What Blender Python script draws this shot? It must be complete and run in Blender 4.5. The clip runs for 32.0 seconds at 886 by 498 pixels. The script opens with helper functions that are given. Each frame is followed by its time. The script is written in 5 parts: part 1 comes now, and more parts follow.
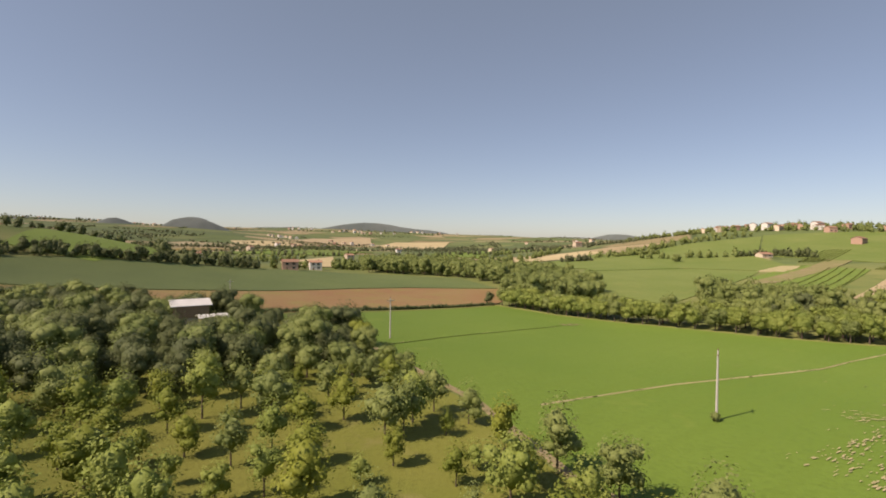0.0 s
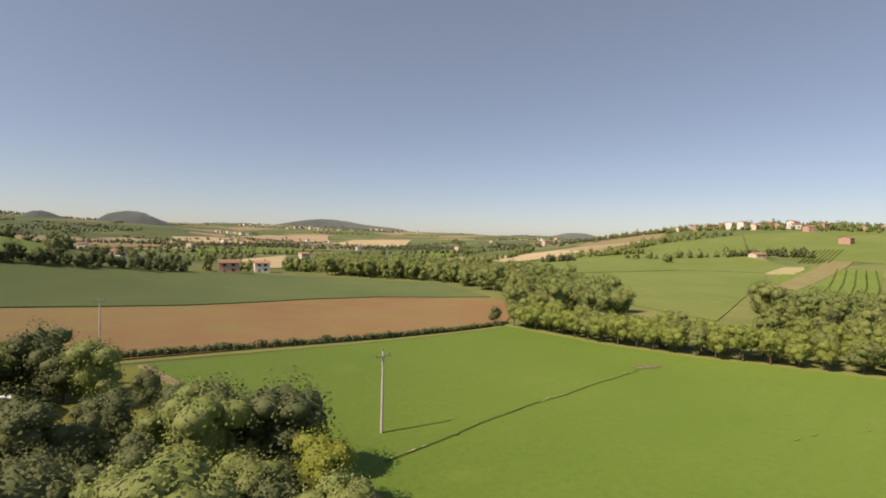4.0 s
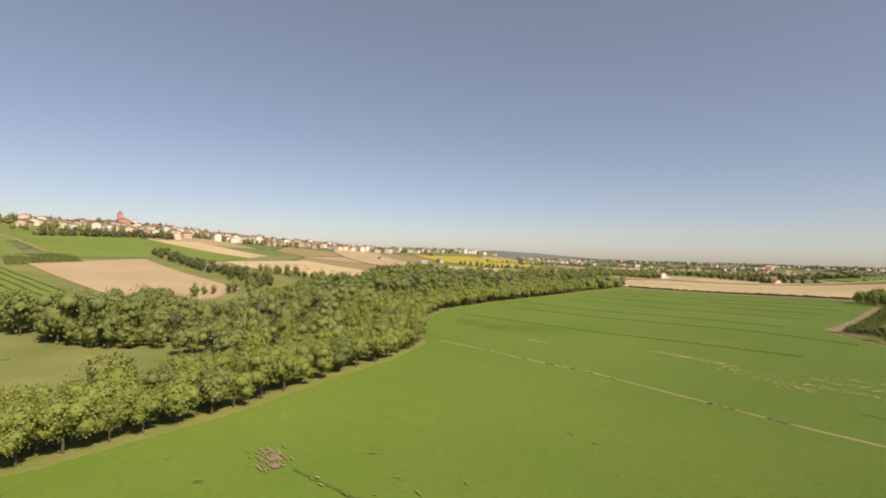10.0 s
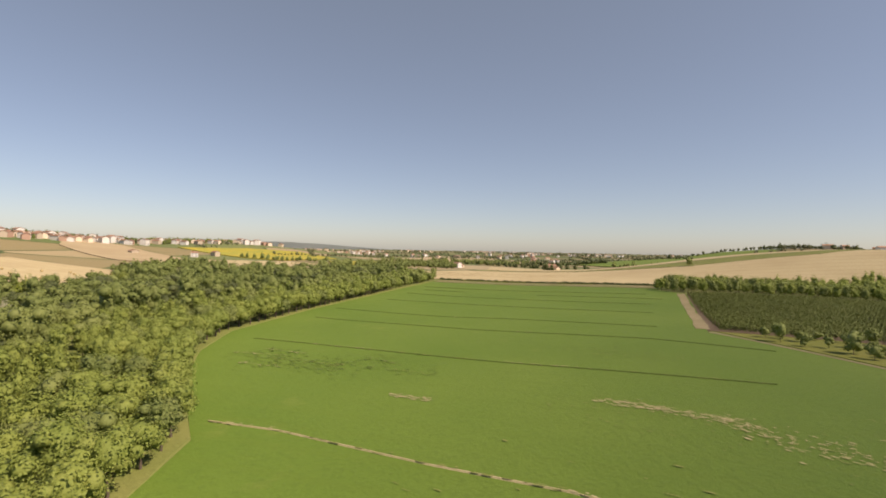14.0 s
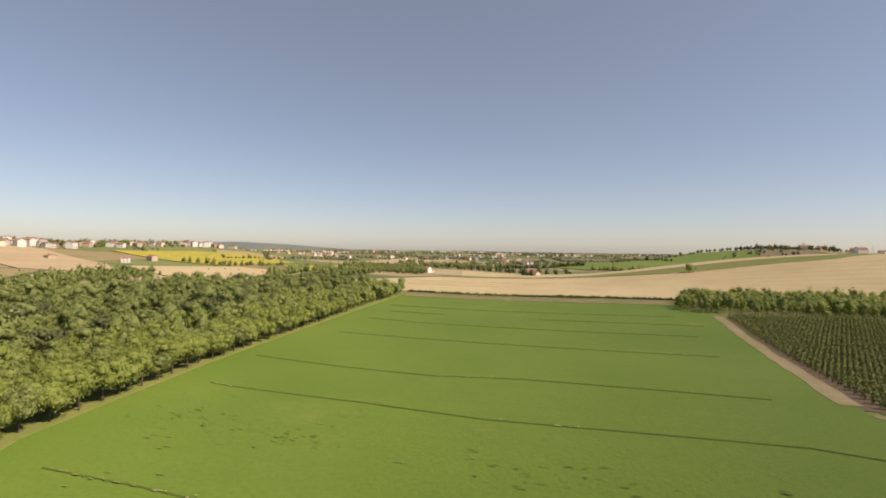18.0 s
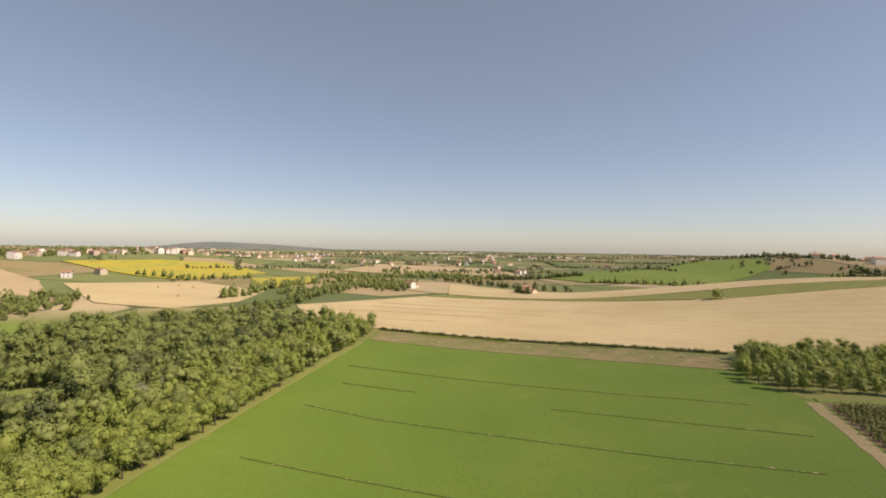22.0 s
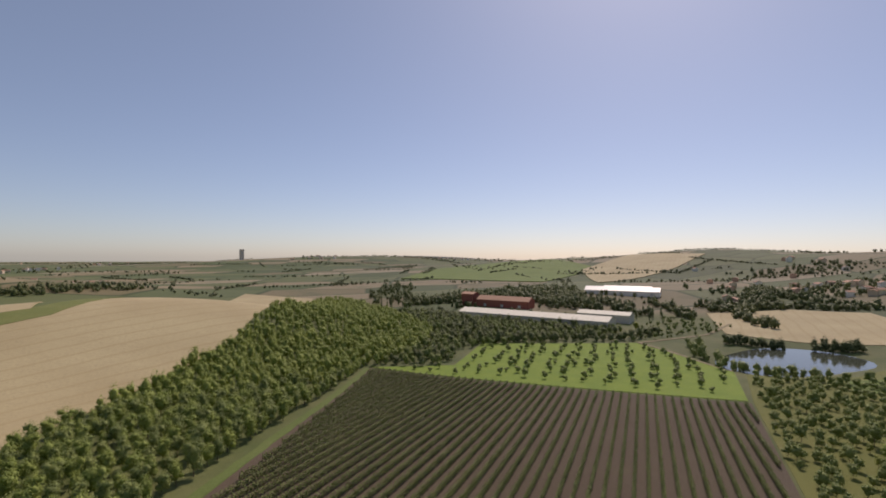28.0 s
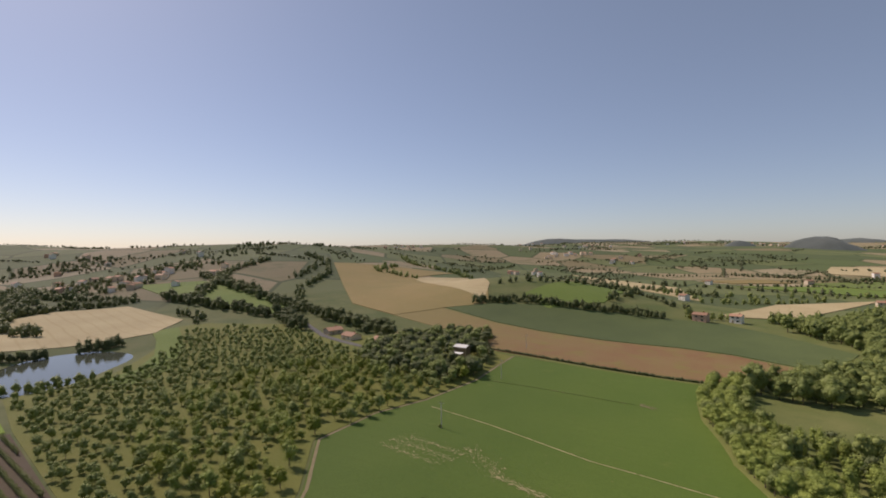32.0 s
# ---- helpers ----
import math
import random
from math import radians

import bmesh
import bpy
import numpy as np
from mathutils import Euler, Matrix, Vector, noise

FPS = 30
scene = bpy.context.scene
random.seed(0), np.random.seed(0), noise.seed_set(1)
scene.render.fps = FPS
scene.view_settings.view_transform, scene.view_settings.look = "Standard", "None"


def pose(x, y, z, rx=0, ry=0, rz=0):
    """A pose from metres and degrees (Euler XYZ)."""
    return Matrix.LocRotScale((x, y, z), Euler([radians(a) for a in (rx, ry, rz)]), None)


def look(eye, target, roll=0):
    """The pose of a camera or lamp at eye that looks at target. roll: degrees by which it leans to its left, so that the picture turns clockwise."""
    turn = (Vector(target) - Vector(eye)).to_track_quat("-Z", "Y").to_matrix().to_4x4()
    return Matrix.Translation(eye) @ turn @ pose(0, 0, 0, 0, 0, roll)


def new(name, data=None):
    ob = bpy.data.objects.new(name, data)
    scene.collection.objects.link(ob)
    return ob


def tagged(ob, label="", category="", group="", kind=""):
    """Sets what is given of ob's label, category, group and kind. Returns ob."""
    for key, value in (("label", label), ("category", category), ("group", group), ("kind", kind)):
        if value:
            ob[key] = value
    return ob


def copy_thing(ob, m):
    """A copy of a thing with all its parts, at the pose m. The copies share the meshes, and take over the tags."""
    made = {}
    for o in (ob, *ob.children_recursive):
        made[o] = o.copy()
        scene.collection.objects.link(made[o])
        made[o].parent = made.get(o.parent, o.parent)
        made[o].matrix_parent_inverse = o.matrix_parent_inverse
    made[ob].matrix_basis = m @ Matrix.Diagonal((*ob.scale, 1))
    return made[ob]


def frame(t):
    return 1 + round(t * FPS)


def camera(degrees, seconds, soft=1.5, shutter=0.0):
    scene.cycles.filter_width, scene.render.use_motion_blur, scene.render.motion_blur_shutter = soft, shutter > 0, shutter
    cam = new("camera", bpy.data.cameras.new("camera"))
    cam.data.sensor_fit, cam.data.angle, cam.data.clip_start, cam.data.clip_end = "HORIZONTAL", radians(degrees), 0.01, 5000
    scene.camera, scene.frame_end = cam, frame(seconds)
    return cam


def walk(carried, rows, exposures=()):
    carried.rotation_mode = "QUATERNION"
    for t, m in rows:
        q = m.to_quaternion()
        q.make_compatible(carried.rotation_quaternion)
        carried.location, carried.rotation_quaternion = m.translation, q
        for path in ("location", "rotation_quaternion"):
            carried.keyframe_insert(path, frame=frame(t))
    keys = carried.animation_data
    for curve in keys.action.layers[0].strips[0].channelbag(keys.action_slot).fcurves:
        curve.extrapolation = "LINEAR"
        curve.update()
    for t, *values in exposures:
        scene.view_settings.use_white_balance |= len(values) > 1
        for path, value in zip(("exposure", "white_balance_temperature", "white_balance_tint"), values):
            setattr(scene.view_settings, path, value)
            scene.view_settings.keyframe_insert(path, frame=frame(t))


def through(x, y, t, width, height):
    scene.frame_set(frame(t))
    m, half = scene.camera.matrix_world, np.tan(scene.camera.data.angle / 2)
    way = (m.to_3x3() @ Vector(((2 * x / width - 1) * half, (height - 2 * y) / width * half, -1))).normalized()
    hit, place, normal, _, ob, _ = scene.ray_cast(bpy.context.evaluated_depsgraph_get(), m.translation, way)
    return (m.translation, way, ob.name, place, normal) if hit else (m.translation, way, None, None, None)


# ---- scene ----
# ---- camera and its flight ----
cam = camera(84.2, 32.0, soft=1.8)
# seconds, east, north, height, yaw, pitch, roll
PATH = [
    (0, -0.10, -0.00, 26.93, -1.36, -0.86, -0.92),
    (0.5, -0.89, 5.66, 26.90, -6.02, -0.79, -1.00),
    (1, -1.82, 11.77, 26.91, -6.23, -0.83, -1.06),
    (1.5, -2.67, 18.41, 26.92, -6.50, -0.93, -1.09),
    (2, -3.68, 25.94, 26.91, -6.14, -0.98, -1.14),
    (2.5, -4.87, 33.38, 26.75, -6.35, -0.96, -1.17),
    (3, -6.03, 41.60, 26.56, -6.31, -1.00, -1.24),
    (3.5, -7.43, 50.36, 26.42, -6.19, -1.03, -1.24),
    (5.5, -16.70, 84.96, 26.21, -9.59, -0.75, -1.45),
    (6, -20.47, 93.38, 25.95, -16.58, -0.49, -1.47),
    (6.5, -23.76, 101.50, 25.58, -23.68, -0.29, -1.44),
    (7, -26.64, 109.96, 25.39, -34.72, -0.11, -1.49),
    (7.5, -28.10, 117.95, 25.42, -45.86, 0.12, -1.66),
    (8, -28.49, 125.33, 25.48, -56.91, 0.19, -1.66),
    (8.5, -27.19, 131.85, 25.56, -66.14, 0.22, -1.74),
    (9, -24.17, 137.70, 25.64, -77.67, 0.35, -1.75),
    (9.5, -20.56, 142.20, 25.74, -88.42, 0.43, -1.77),
    (10, -15.94, 145.43, 25.85, -99.63, 0.51, -1.63),
    (10.5, -9.68, 146.74, 25.90, -104.16, 0.25, -1.46),
    (11, -1.89, 146.75, 25.86, -106.67, 0.03, -1.30),
    (11.5, 6.77, 146.04, 25.84, -106.25, -0.13, -1.20),
    (12, 15.68, 144.83, 25.82, -106.02, -0.23, -1.15),
    (12.5, 24.03, 143.50, 25.84, -106.70, -0.28, -1.05),
    (13, 31.92, 141.47, 25.86, -112.36, -0.18, -1.04),
    (13.5, 39.63, 138.87, 25.80, -118.82, -0.12, -1.07),
    (14, 47.52, 135.89, 25.71, -124.27, 0.02, -1.10),
    (14.5, 54.79, 132.79, 25.70, -124.72, -0.04, -1.10),
    (16.5, 81.82, 116.57, 26.14, -124.12, -0.18, -0.84),
    (17, 88.21, 111.98, 27.10, -125.56, -0.04, -0.90),
    (17.5, 93.94, 107.45, 28.61, -126.99, -0.06, -0.88),
    (18, 99.67, 102.85, 30.51, -128.18, -0.01, -0.89),
    (18.5, 105.41, 97.88, 32.65, -128.53, -0.05, -0.84),
    (19, 111.42, 92.76, 34.86, -129.23, -0.07, -0.76),
    (19.5, 117.13, 87.65, 37.06, -130.93, -0.06, -0.77),
    (20, 122.80, 82.57, 39.30, -129.67, -0.13, -0.72),
    (20.5, 128.56, 77.05, 41.61, -129.36, -0.21, -0.75),
    (21, 134.64, 71.20, 43.75, -129.39, -0.25, -0.83),
    (21.5, 140.55, 65.29, 45.49, -129.36, -0.18, -0.88),
    (22, 146.91, 59.23, 46.72, -129.34, -0.20, -0.91),
    (22.5, 153.34, 53.29, 47.65, -131.07, -0.27, -0.97),
    (23, 160.15, 46.98, 48.53, -138.57, -0.12, -1.08),
    (23.5, 166.41, 41.09, 49.50, -145.99, 0.07, -1.19),
    (24, 172.04, 34.86, 50.62, -154.42, 0.32, -1.15),
    (24.5, 176.41, 28.18, 51.81, -162.60, 0.44, -0.98),
    (25, 179.62, 21.36, 53.03, -171.90, 0.74, -0.79),
    (25.5, 182.82, 15.66, 54.19, -178.11, 0.91, -0.68),
    (27.5, 197.72, 0.94, 58.65, -209.91, 1.02, -0.40),
    (28, 199.40, 0.06, 59.57, -218.00, 1.06, -0.33),
    (28.5, 200.08, 0.01, 60.41, -225.20, 1.02, -0.31),
    (29, 200.52, -0.10, 61.25, -234.03, 1.06, -0.31),
    (29.5, 200.87, 0.04, 62.16, -242.32, 1.11, -0.23),
    (30, 200.94, 0.41, 63.13, -253.63, 0.73, -0.06),
    (30.5, 201.26, 0.78, 64.09, -263.77, 0.45, 0.13),
    (31, 201.68, 0.76, 65.09, -273.63, 0.36, 0.26),
    (31.5, 202.16, 0.66, 66.10, -282.00, 0.24, 0.36),
    (32, 202.84, 1.05, 67.13, -291.74, 0.11, 0.51),
]
walk(cam, [(t, pose(x, y, z, 90 + pitch, roll, yaw)) for t, x, y, z, yaw, pitch, roll in PATH], exposures=[(0, 0.4, 7600, 24), (9, 0.36, 7700, 24), (17, 0.42, 7700, 24), (22, 0.44, 7700, 24), (25.5, 0.24, 7500, 24), (28, 0.04, 6950, 26), (30, -0.03, 6950, 26), (31, 0.02, 6950, 26), (32, 0.12, 7100, 25)])

# ---- daylight ----
SUN_AZ, SUN_EL = 242.0, 46.0
world = bpy.data.worlds.new("sky")
scene.world = world
world.use_nodes = True
wn = world.node_tree
sky = wn.nodes.new("ShaderNodeTexSky")
sky.sky_type = "NISHITA"
sky.sun_disc = False
sky.sun_elevation, sky.sun_rotation = radians(SUN_EL), radians(SUN_AZ)
sky.altitude, sky.air_density, sky.dust_density, sky.ozone_density = 0, 0.8, 0.6, 3.6
back = wn.nodes["Background"]
back.inputs["Strength"].default_value = 0.075
veil = wn.nodes.new("ShaderNodeMix")  # thin even summer haze over the clear sky
veil.data_type, veil.blend_type = "RGBA", "ADD"
veil.inputs["Factor"].default_value = 1.0
veil.inputs["B"].default_value = (0.95, 1.2, 1.12, 1)
wn.links.new(sky.outputs[0], veil.inputs["A"])
wn.links.new(veil.outputs["Result"], back.inputs[0])
sun = new("sun", bpy.data.lights.new("sun", "SUN"))
sun.data.energy, sun.data.angle, sun.data.color = 4.1, radians(0.55), (1.0, 0.925, 0.8)
sun_dir = Vector((math.sin(radians(SUN_AZ)) * math.cos(radians(SUN_EL)), math.cos(radians(SUN_AZ)) * math.cos(radians(SUN_EL)), math.sin(radians(SUN_EL))))
sun.matrix_world = look(sun_dir * 500, (0, 0, 0))

# ---- materials ----
def shader(name, rough=0.9):
    m = bpy.data.materials.new(name)
    m.use_nodes = True
    nt = m.node_tree
    b = nt.nodes["Principled BSDF"]
    b.inputs["Roughness"].default_value = rough
    b.inputs["Specular IOR Level"].default_value = 0.25
    return m, nt, b


def noise_node(nt, co, scale, detail=4, rough=0.55):
    n = nt.nodes.new("ShaderNodeTexNoise")
    n.inputs["Scale"].default_value, n.inputs["Detail"].default_value, n.inputs["Roughness"].default_value = scale, detail, rough
    nt.links.new(co, n.inputs["Vector"])
    return n.outputs["Fac"]


def mixed(nt, fac, a, b):
    n = nt.nodes.new("ShaderNodeMix")
    n.data_type = "RGBA"
    for sock, v in ((n.inputs["Factor"], fac), (n.inputs["A"], a), (n.inputs["B"], b)):
        if isinstance(v, (tuple, float, int)):
            sock.default_value = (*v, 1) if isinstance(v, tuple) else v
        else:
            nt.links.new(v, sock)
    return n.outputs["Result"]


def ranged(nt, value, lo, hi, to_lo=0.0, to_hi=1.0):
    n = nt.nodes.new("ShaderNodeMapRange")
    nt.links.new(value, n.inputs["Value"])
    for k, v in zip(("From Min", "From Max", "To Min", "To Max"), (lo, hi, to_lo, to_hi)):
        n.inputs[k].default_value = v
    return n.outputs["Result"]


def position(nt):
    return nt.nodes.new("ShaderNodeNewGeometry").outputs["Position"]


def bumped(nt, b, height, strength, distance):
    n = nt.nodes.new("ShaderNodeBump")
    n.inputs["Strength"].default_value, n.inputs["Distance"].default_value = strength, distance
    nt.links.new(height, n.inputs["Height"])
    nt.links.new(n.outputs["Normal"], b.inputs["Normal"])


def stripes(nt, co, angle, period, wobble=2.0):
    mp = nt.nodes.new("ShaderNodeMapping")
    mp.inputs["Rotation"].default_value[2] = radians(-angle)
    nt.links.new(co, mp.inputs["Vector"])
    w = nt.nodes.new("ShaderNodeTexWave")
    w.wave_type, w.bands_direction = "BANDS", "Y"
    w.inputs["Scale"].default_value = 0.314 / period
    w.inputs["Distortion"].default_value, w.inputs["Detail"].default_value, w.inputs["Detail Scale"].default_value = wobble, 2, 0.6
    nt.links.new(mp.outputs[0], w.inputs["Vector"])
    return w.outputs["Fac"]


def crop_mat(name, a, b, dry=None, lines=None, line_col=None, fine=1.3, broad=0.02, dry_at=(0.6, 0.75), line_at=(0.8, 0.95), matt=0.9, drift=None):
    """Crop or soil: broad drift between two colours, fine grain, dry patches and drill lines."""
    m, nt, bs = shader(name)
    co = position(nt)
    big = ranged(nt, noise_node(nt, co, broad, 5), 0.35, 0.65)
    col = mixed(nt, big, a, b)
    grain = noise_node(nt, co, fine, 5, 0.7)
    dark = mixed(nt, 1.0, col, tuple(0.62 * (p + q) / 2 for p, q in zip(a, b)))
    col = mixed(nt, ranged(nt, grain, 0.45, 0.75, 0.0, 0.55), col, dark)
    if dry:
        col = mixed(nt, ranged(nt, noise_node(nt, co, broad * 2.3, 6, 0.65), *dry_at, 0.0, 0.7), col, dry)
    if lines:
        col = mixed(nt, ranged(nt, stripes(nt, co, *lines), *line_at, 0.0, 0.4), col, line_col)
    if drift:
        sep = nt.nodes.new("ShaderNodeSeparateXYZ")
        nt.links.new(co, sep.inputs[0])
        wander = nt.nodes.new("ShaderNodeMath")
        wander.operation = "MULTIPLY_ADD"
        wander.inputs[1].default_value = 50
        nt.links.new(noise_node(nt, co, 0.02, 4), wander.inputs[0])
        nt.links.new(sep.outputs["X"], wander.inputs[2])
        col = mixed(nt, ranged(nt, wander.outputs[0], *drift[:2]), drift[2], col)
    nt.links.new(col, bs.inputs["Base Color"])
    bs.inputs["Diffuse Roughness"].default_value = matt
    bumped(nt, bs, grain, 0.6, 0.3)
    return m


M_CROP = crop_mat("green_crop", (0.088, 0.155, 0.02), (0.112, 0.178, 0.026), dry=(0.19, 0.22, 0.05), lines=(38, 6.0, 1.2), line_col=(0.094, 0.153, 0.02), dry_at=(0.62, 0.8), matt=0.85)
M_BEET = crop_mat("bluish_green_crop", (0.088, 0.125, 0.042), (0.115, 0.152, 0.05), lines=(40, 4.0, 0.6), line_col=(0.075, 0.112, 0.036))
M_BROWN = crop_mat("ripening_brown_crop", (0.225, 0.125, 0.06), (0.235, 0.165, 0.07), dry=(0.2, 0.185, 0.05), lines=(37, 5.0, 0.8), line_col=(0.2, 0.115, 0.052), dry_at=(0.5, 0.66), broad=0.03, matt=0.5, drift=(-170, -20, (0.225, 0.18, 0.07)))
M_WHEAT = crop_mat("wheat_stubble", (0.4, 0.325, 0.18), (0.46, 0.385, 0.22), lines=(205, 11.0, 2.5), line_col=(0.33, 0.255, 0.12), line_at=(0.88, 1.0), fine=0.9, matt=0.45)
M_BARE = crop_mat("ploughed_pale_soil", (0.35, 0.275, 0.16), (0.4, 0.325, 0.195), lines=(60, 5.0, 0.7), line_col=(0.34, 0.24, 0.15), matt=0.4)
M_TAN = crop_mat("ripe_olive_tan_crop", (0.25, 0.19, 0.075), (0.215, 0.175, 0.065), dry=(0.27, 0.21, 0.1), lines=(75, 7.0, 0.7), line_col=(0.18, 0.14, 0.06), matt=0.3)
M_SUNFL = crop_mat("sunflower_crop", (0.36, 0.29, 0.035), (0.3, 0.285, 0.05), dry=(0.16, 0.2, 0.04), fine=0.5, dry_at=(0.48, 0.66))
M_MEADOW = crop_mat("meadow_grass", (0.115, 0.165, 0.035), (0.15, 0.19, 0.05), dry=(0.24, 0.22, 0.08), fine=0.8, matt=0.6)
M_BRIGHT = crop_mat("fresh_green_crop", (0.115, 0.18, 0.03), (0.145, 0.205, 0.04), lines=(50, 6.0, 0.6), line_col=(0.1, 0.155, 0.03), matt=0.5)
M_ORCHARD = crop_mat("orchard_grass", (0.145, 0.165, 0.03), (0.175, 0.18, 0.038), dry=(0.22, 0.195, 0.075), fine=1.6, broad=0.05, matt=0.6)
M_LAWN = crop_mat("bright_lawn", (0.125, 0.205, 0.018), (0.16, 0.235, 0.022), dry=(0.175, 0.215, 0.035), fine=0.9, broad=0.09, matt=0.3)
M_VINESOIL = crop_mat("vineyard_soil", (0.135, 0.096, 0.06), (0.16, 0.118, 0.074), dry=(0.15, 0.13, 0.062), fine=1.8)
M_DIRT = crop_mat("dirt_track", (0.255, 0.212, 0.122), (0.21, 0.18, 0.092), dry=(0.17, 0.17, 0.06), fine=1.5, broad=0.15, matt=0.4)
M_VERGE = crop_mat("dry_verge_grass", (0.19, 0.205, 0.06), (0.155, 0.185, 0.048), fine=1.6, broad=0.1, matt=0.5)
# furrow shade painted as a darker crop green; drill gaps share it
M_FURROW = crop_mat("painted_furrow_shade", (0.07, 0.115, 0.018), (0.085, 0.125, 0.024), dry=(0.105, 0.13, 0.035), fine=1.5, broad=0.2)
M_WEEDY = crop_mat("weedy_fallow_soil", (0.23, 0.18, 0.1), (0.15, 0.17, 0.05), dry=(0.29, 0.235, 0.13), lines=(205, 3.0, 1.5), line_col=(0.13, 0.14, 0.05), fine=1.2, broad=0.08)
M_SANDY = crop_mat("sandy_bare_earth", (0.42, 0.36, 0.2), (0.34, 0.31, 0.15), dry=(0.22, 0.24, 0.07), fine=1.2, broad=0.2, matt=0.2)
M_ASPHALT = crop_mat("worn_asphalt", (0.16, 0.155, 0.15), (0.2, 0.19, 0.18), fine=2.0, broad=0.2)


def ground_material():
    """Grass near by, a patchwork of fields farther out."""
    m, nt, bs = shader("countryside")
    co = position(nt)
    warp = nt.nodes.new("ShaderNodeMapping")
    warp.inputs["Scale"].default_value = (0.0062, 0.0095, 0.0)
    warp.inputs["Rotation"].default_value[2] = radians(28)
    nt.links.new(co, warp.inputs["Vector"])
    vor = nt.nodes.new("ShaderNodeTexVoronoi")
    vor.voronoi_dimensions = "2D"
    vor.inputs["Scale"].default_value, vor.inputs["Randomness"].default_value = 1.0, 0.8
    nt.links.new(warp.outputs[0], vor.inputs["Vector"])
    sep = nt.nodes.new("ShaderNodeSeparateColor")
    nt.links.new(vor.outputs["Color"], sep.inputs[0])
    ramp = nt.nodes.new("ShaderNodeValToRGB")
    ramp.color_ramp.interpolation = "CONSTANT"
    stops = ((0, (0.1, 0.135, 0.045)), (0.22, (0.14, 0.165, 0.06)), (0.4, (0.3, 0.24, 0.135)), (0.58, (0.09, 0.12, 0.045)), (0.7, (0.22, 0.18, 0.09)), (0.84, (0.12, 0.15, 0.055)), (0.94, (0.34, 0.28, 0.17)))
    for n, (at, c) in enumerate(stops):
        e = ramp.color_ramp.elements[n] if n < 2 else ramp.color_ramp.elements.new(at)
        e.position, e.color = at, (*c, 1)
    nt.links.new(sep.outputs[0], ramp.inputs[0])
    edge = nt.nodes.new("ShaderNodeTexVoronoi")
    edge.voronoi_dimensions, edge.feature = "2D", "DISTANCE_TO_EDGE"
    edge.inputs["Scale"].default_value, edge.inputs["Randomness"].default_value = 1.0, 0.8
    nt.links.new(warp.outputs[0], edge.inputs["Vector"])
    fields = mixed(nt, ranged(nt, edge.outputs["Distance"], 0.015, 0.04), (0.06, 0.085, 0.028), ramp.outputs[0])
    fields = mixed(nt, ranged(nt, noise_node(nt, co, 0.012, 6, 0.65), 0.52, 0.68, 0.0, 0.6), fields, (0.08, 0.11, 0.035))
    grass = mixed(nt, ranged(nt, noise_node(nt, co, 0.03, 6), 0.35, 0.65), (0.1, 0.135, 0.035), (0.17, 0.18, 0.06))
    dist = nt.nodes.new("ShaderNodeVectorMath")
    dist.operation = "DISTANCE"
    dist.inputs[1].default_value = (60, 60, 0)
    nt.links.new(co, dist.inputs[0])
    col = mixed(nt, ranged(nt, dist.outputs["Value"], 430, 480), grass, fields)
    grain = noise_node(nt, co, 0.7, 5, 0.7)
    col = mixed(nt, ranged(nt, grain, 0.5, 0.8, 0.0, 0.4), col, (0.06, 0.08, 0.025))
    nt.links.new(col, bs.inputs["Base Color"])
    bs.inputs["Diffuse Roughness"].default_value = 0.8
    bumped(nt, bs, grain, 0.4, 0.4)
    return m


M_GROUND = ground_material()


def leaf_mat(name, a, b, c, through=0.25):
    """Leaves: tone varies tree by tree and clump by clump, and light comes through them."""
    m, nt, bs = shader(name, 0.6)
    bs.inputs["Specular IOR Level"].default_value = 0.25
    info = nt.nodes.new("ShaderNodeObjectInfo").outputs["Random"]
    isl = nt.nodes.new("ShaderNodeNewGeometry").outputs["Random Per Island"]
    col = mixed(nt, info, a, b)
    col = mixed(nt, ranged(nt, isl, 0.4, 1.0, 0.0, 0.6), col, c)
    col = mixed(nt, ranged(nt, noise_node(nt, position(nt), 0.11, 3), 0.42, 0.66, 0.0, 0.5), col, a)
    nt.links.new(col, bs.inputs["Base Color"])
    bumped(nt, bs, noise_node(nt, position(nt), 2.6, 4, 0.7), 0.45, 0.35)
    tr = nt.nodes.new("ShaderNodeBsdfTranslucent")
    nt.links.new(col, tr.inputs["Color"])
    mx = nt.nodes.new("ShaderNodeMixShader")
    mx.inputs[0].default_value = through
    nt.links.new(bs.outputs[0], mx.inputs[1])
    nt.links.new(tr.outputs[0], mx.inputs[2])
    nt.links.new(mx.outputs[0], nt.nodes["Material Output"].inputs["Surface"])
    return m


M_LEAF = leaf_mat("walnut_leaves", (0.204, 0.265, 0.0574), (0.261, 0.313, 0.0696), (0.304, 0.344, 0.087))
M_WOOD = leaf_mat("woodland_leaves", (0.163, 0.211, 0.0598), (0.233, 0.277, 0.081), (0.273, 0.308, 0.106))
M_DARKLEAF = leaf_mat("dark_leaves", (0.09, 0.115, 0.045), (0.135, 0.163, 0.06), (0.175, 0.2, 0.075))
M_YOUNG = leaf_mat("young_tree_leaves", (0.145, 0.191, 0.0298), (0.23, 0.259, 0.0382), (0.281, 0.302, 0.0553))
# paler, greyer leaf tones: distance haze put into the colour
M_HAZYLEAF = leaf_mat("hazy_far_leaves", (0.125, 0.145, 0.07), (0.16, 0.175, 0.085), (0.18, 0.195, 0.1))
M_SILVER = leaf_mat("silvery_leaves", (0.333, 0.333, 0.228), (0.255, 0.263, 0.175), (0.431, 0.42, 0.315))
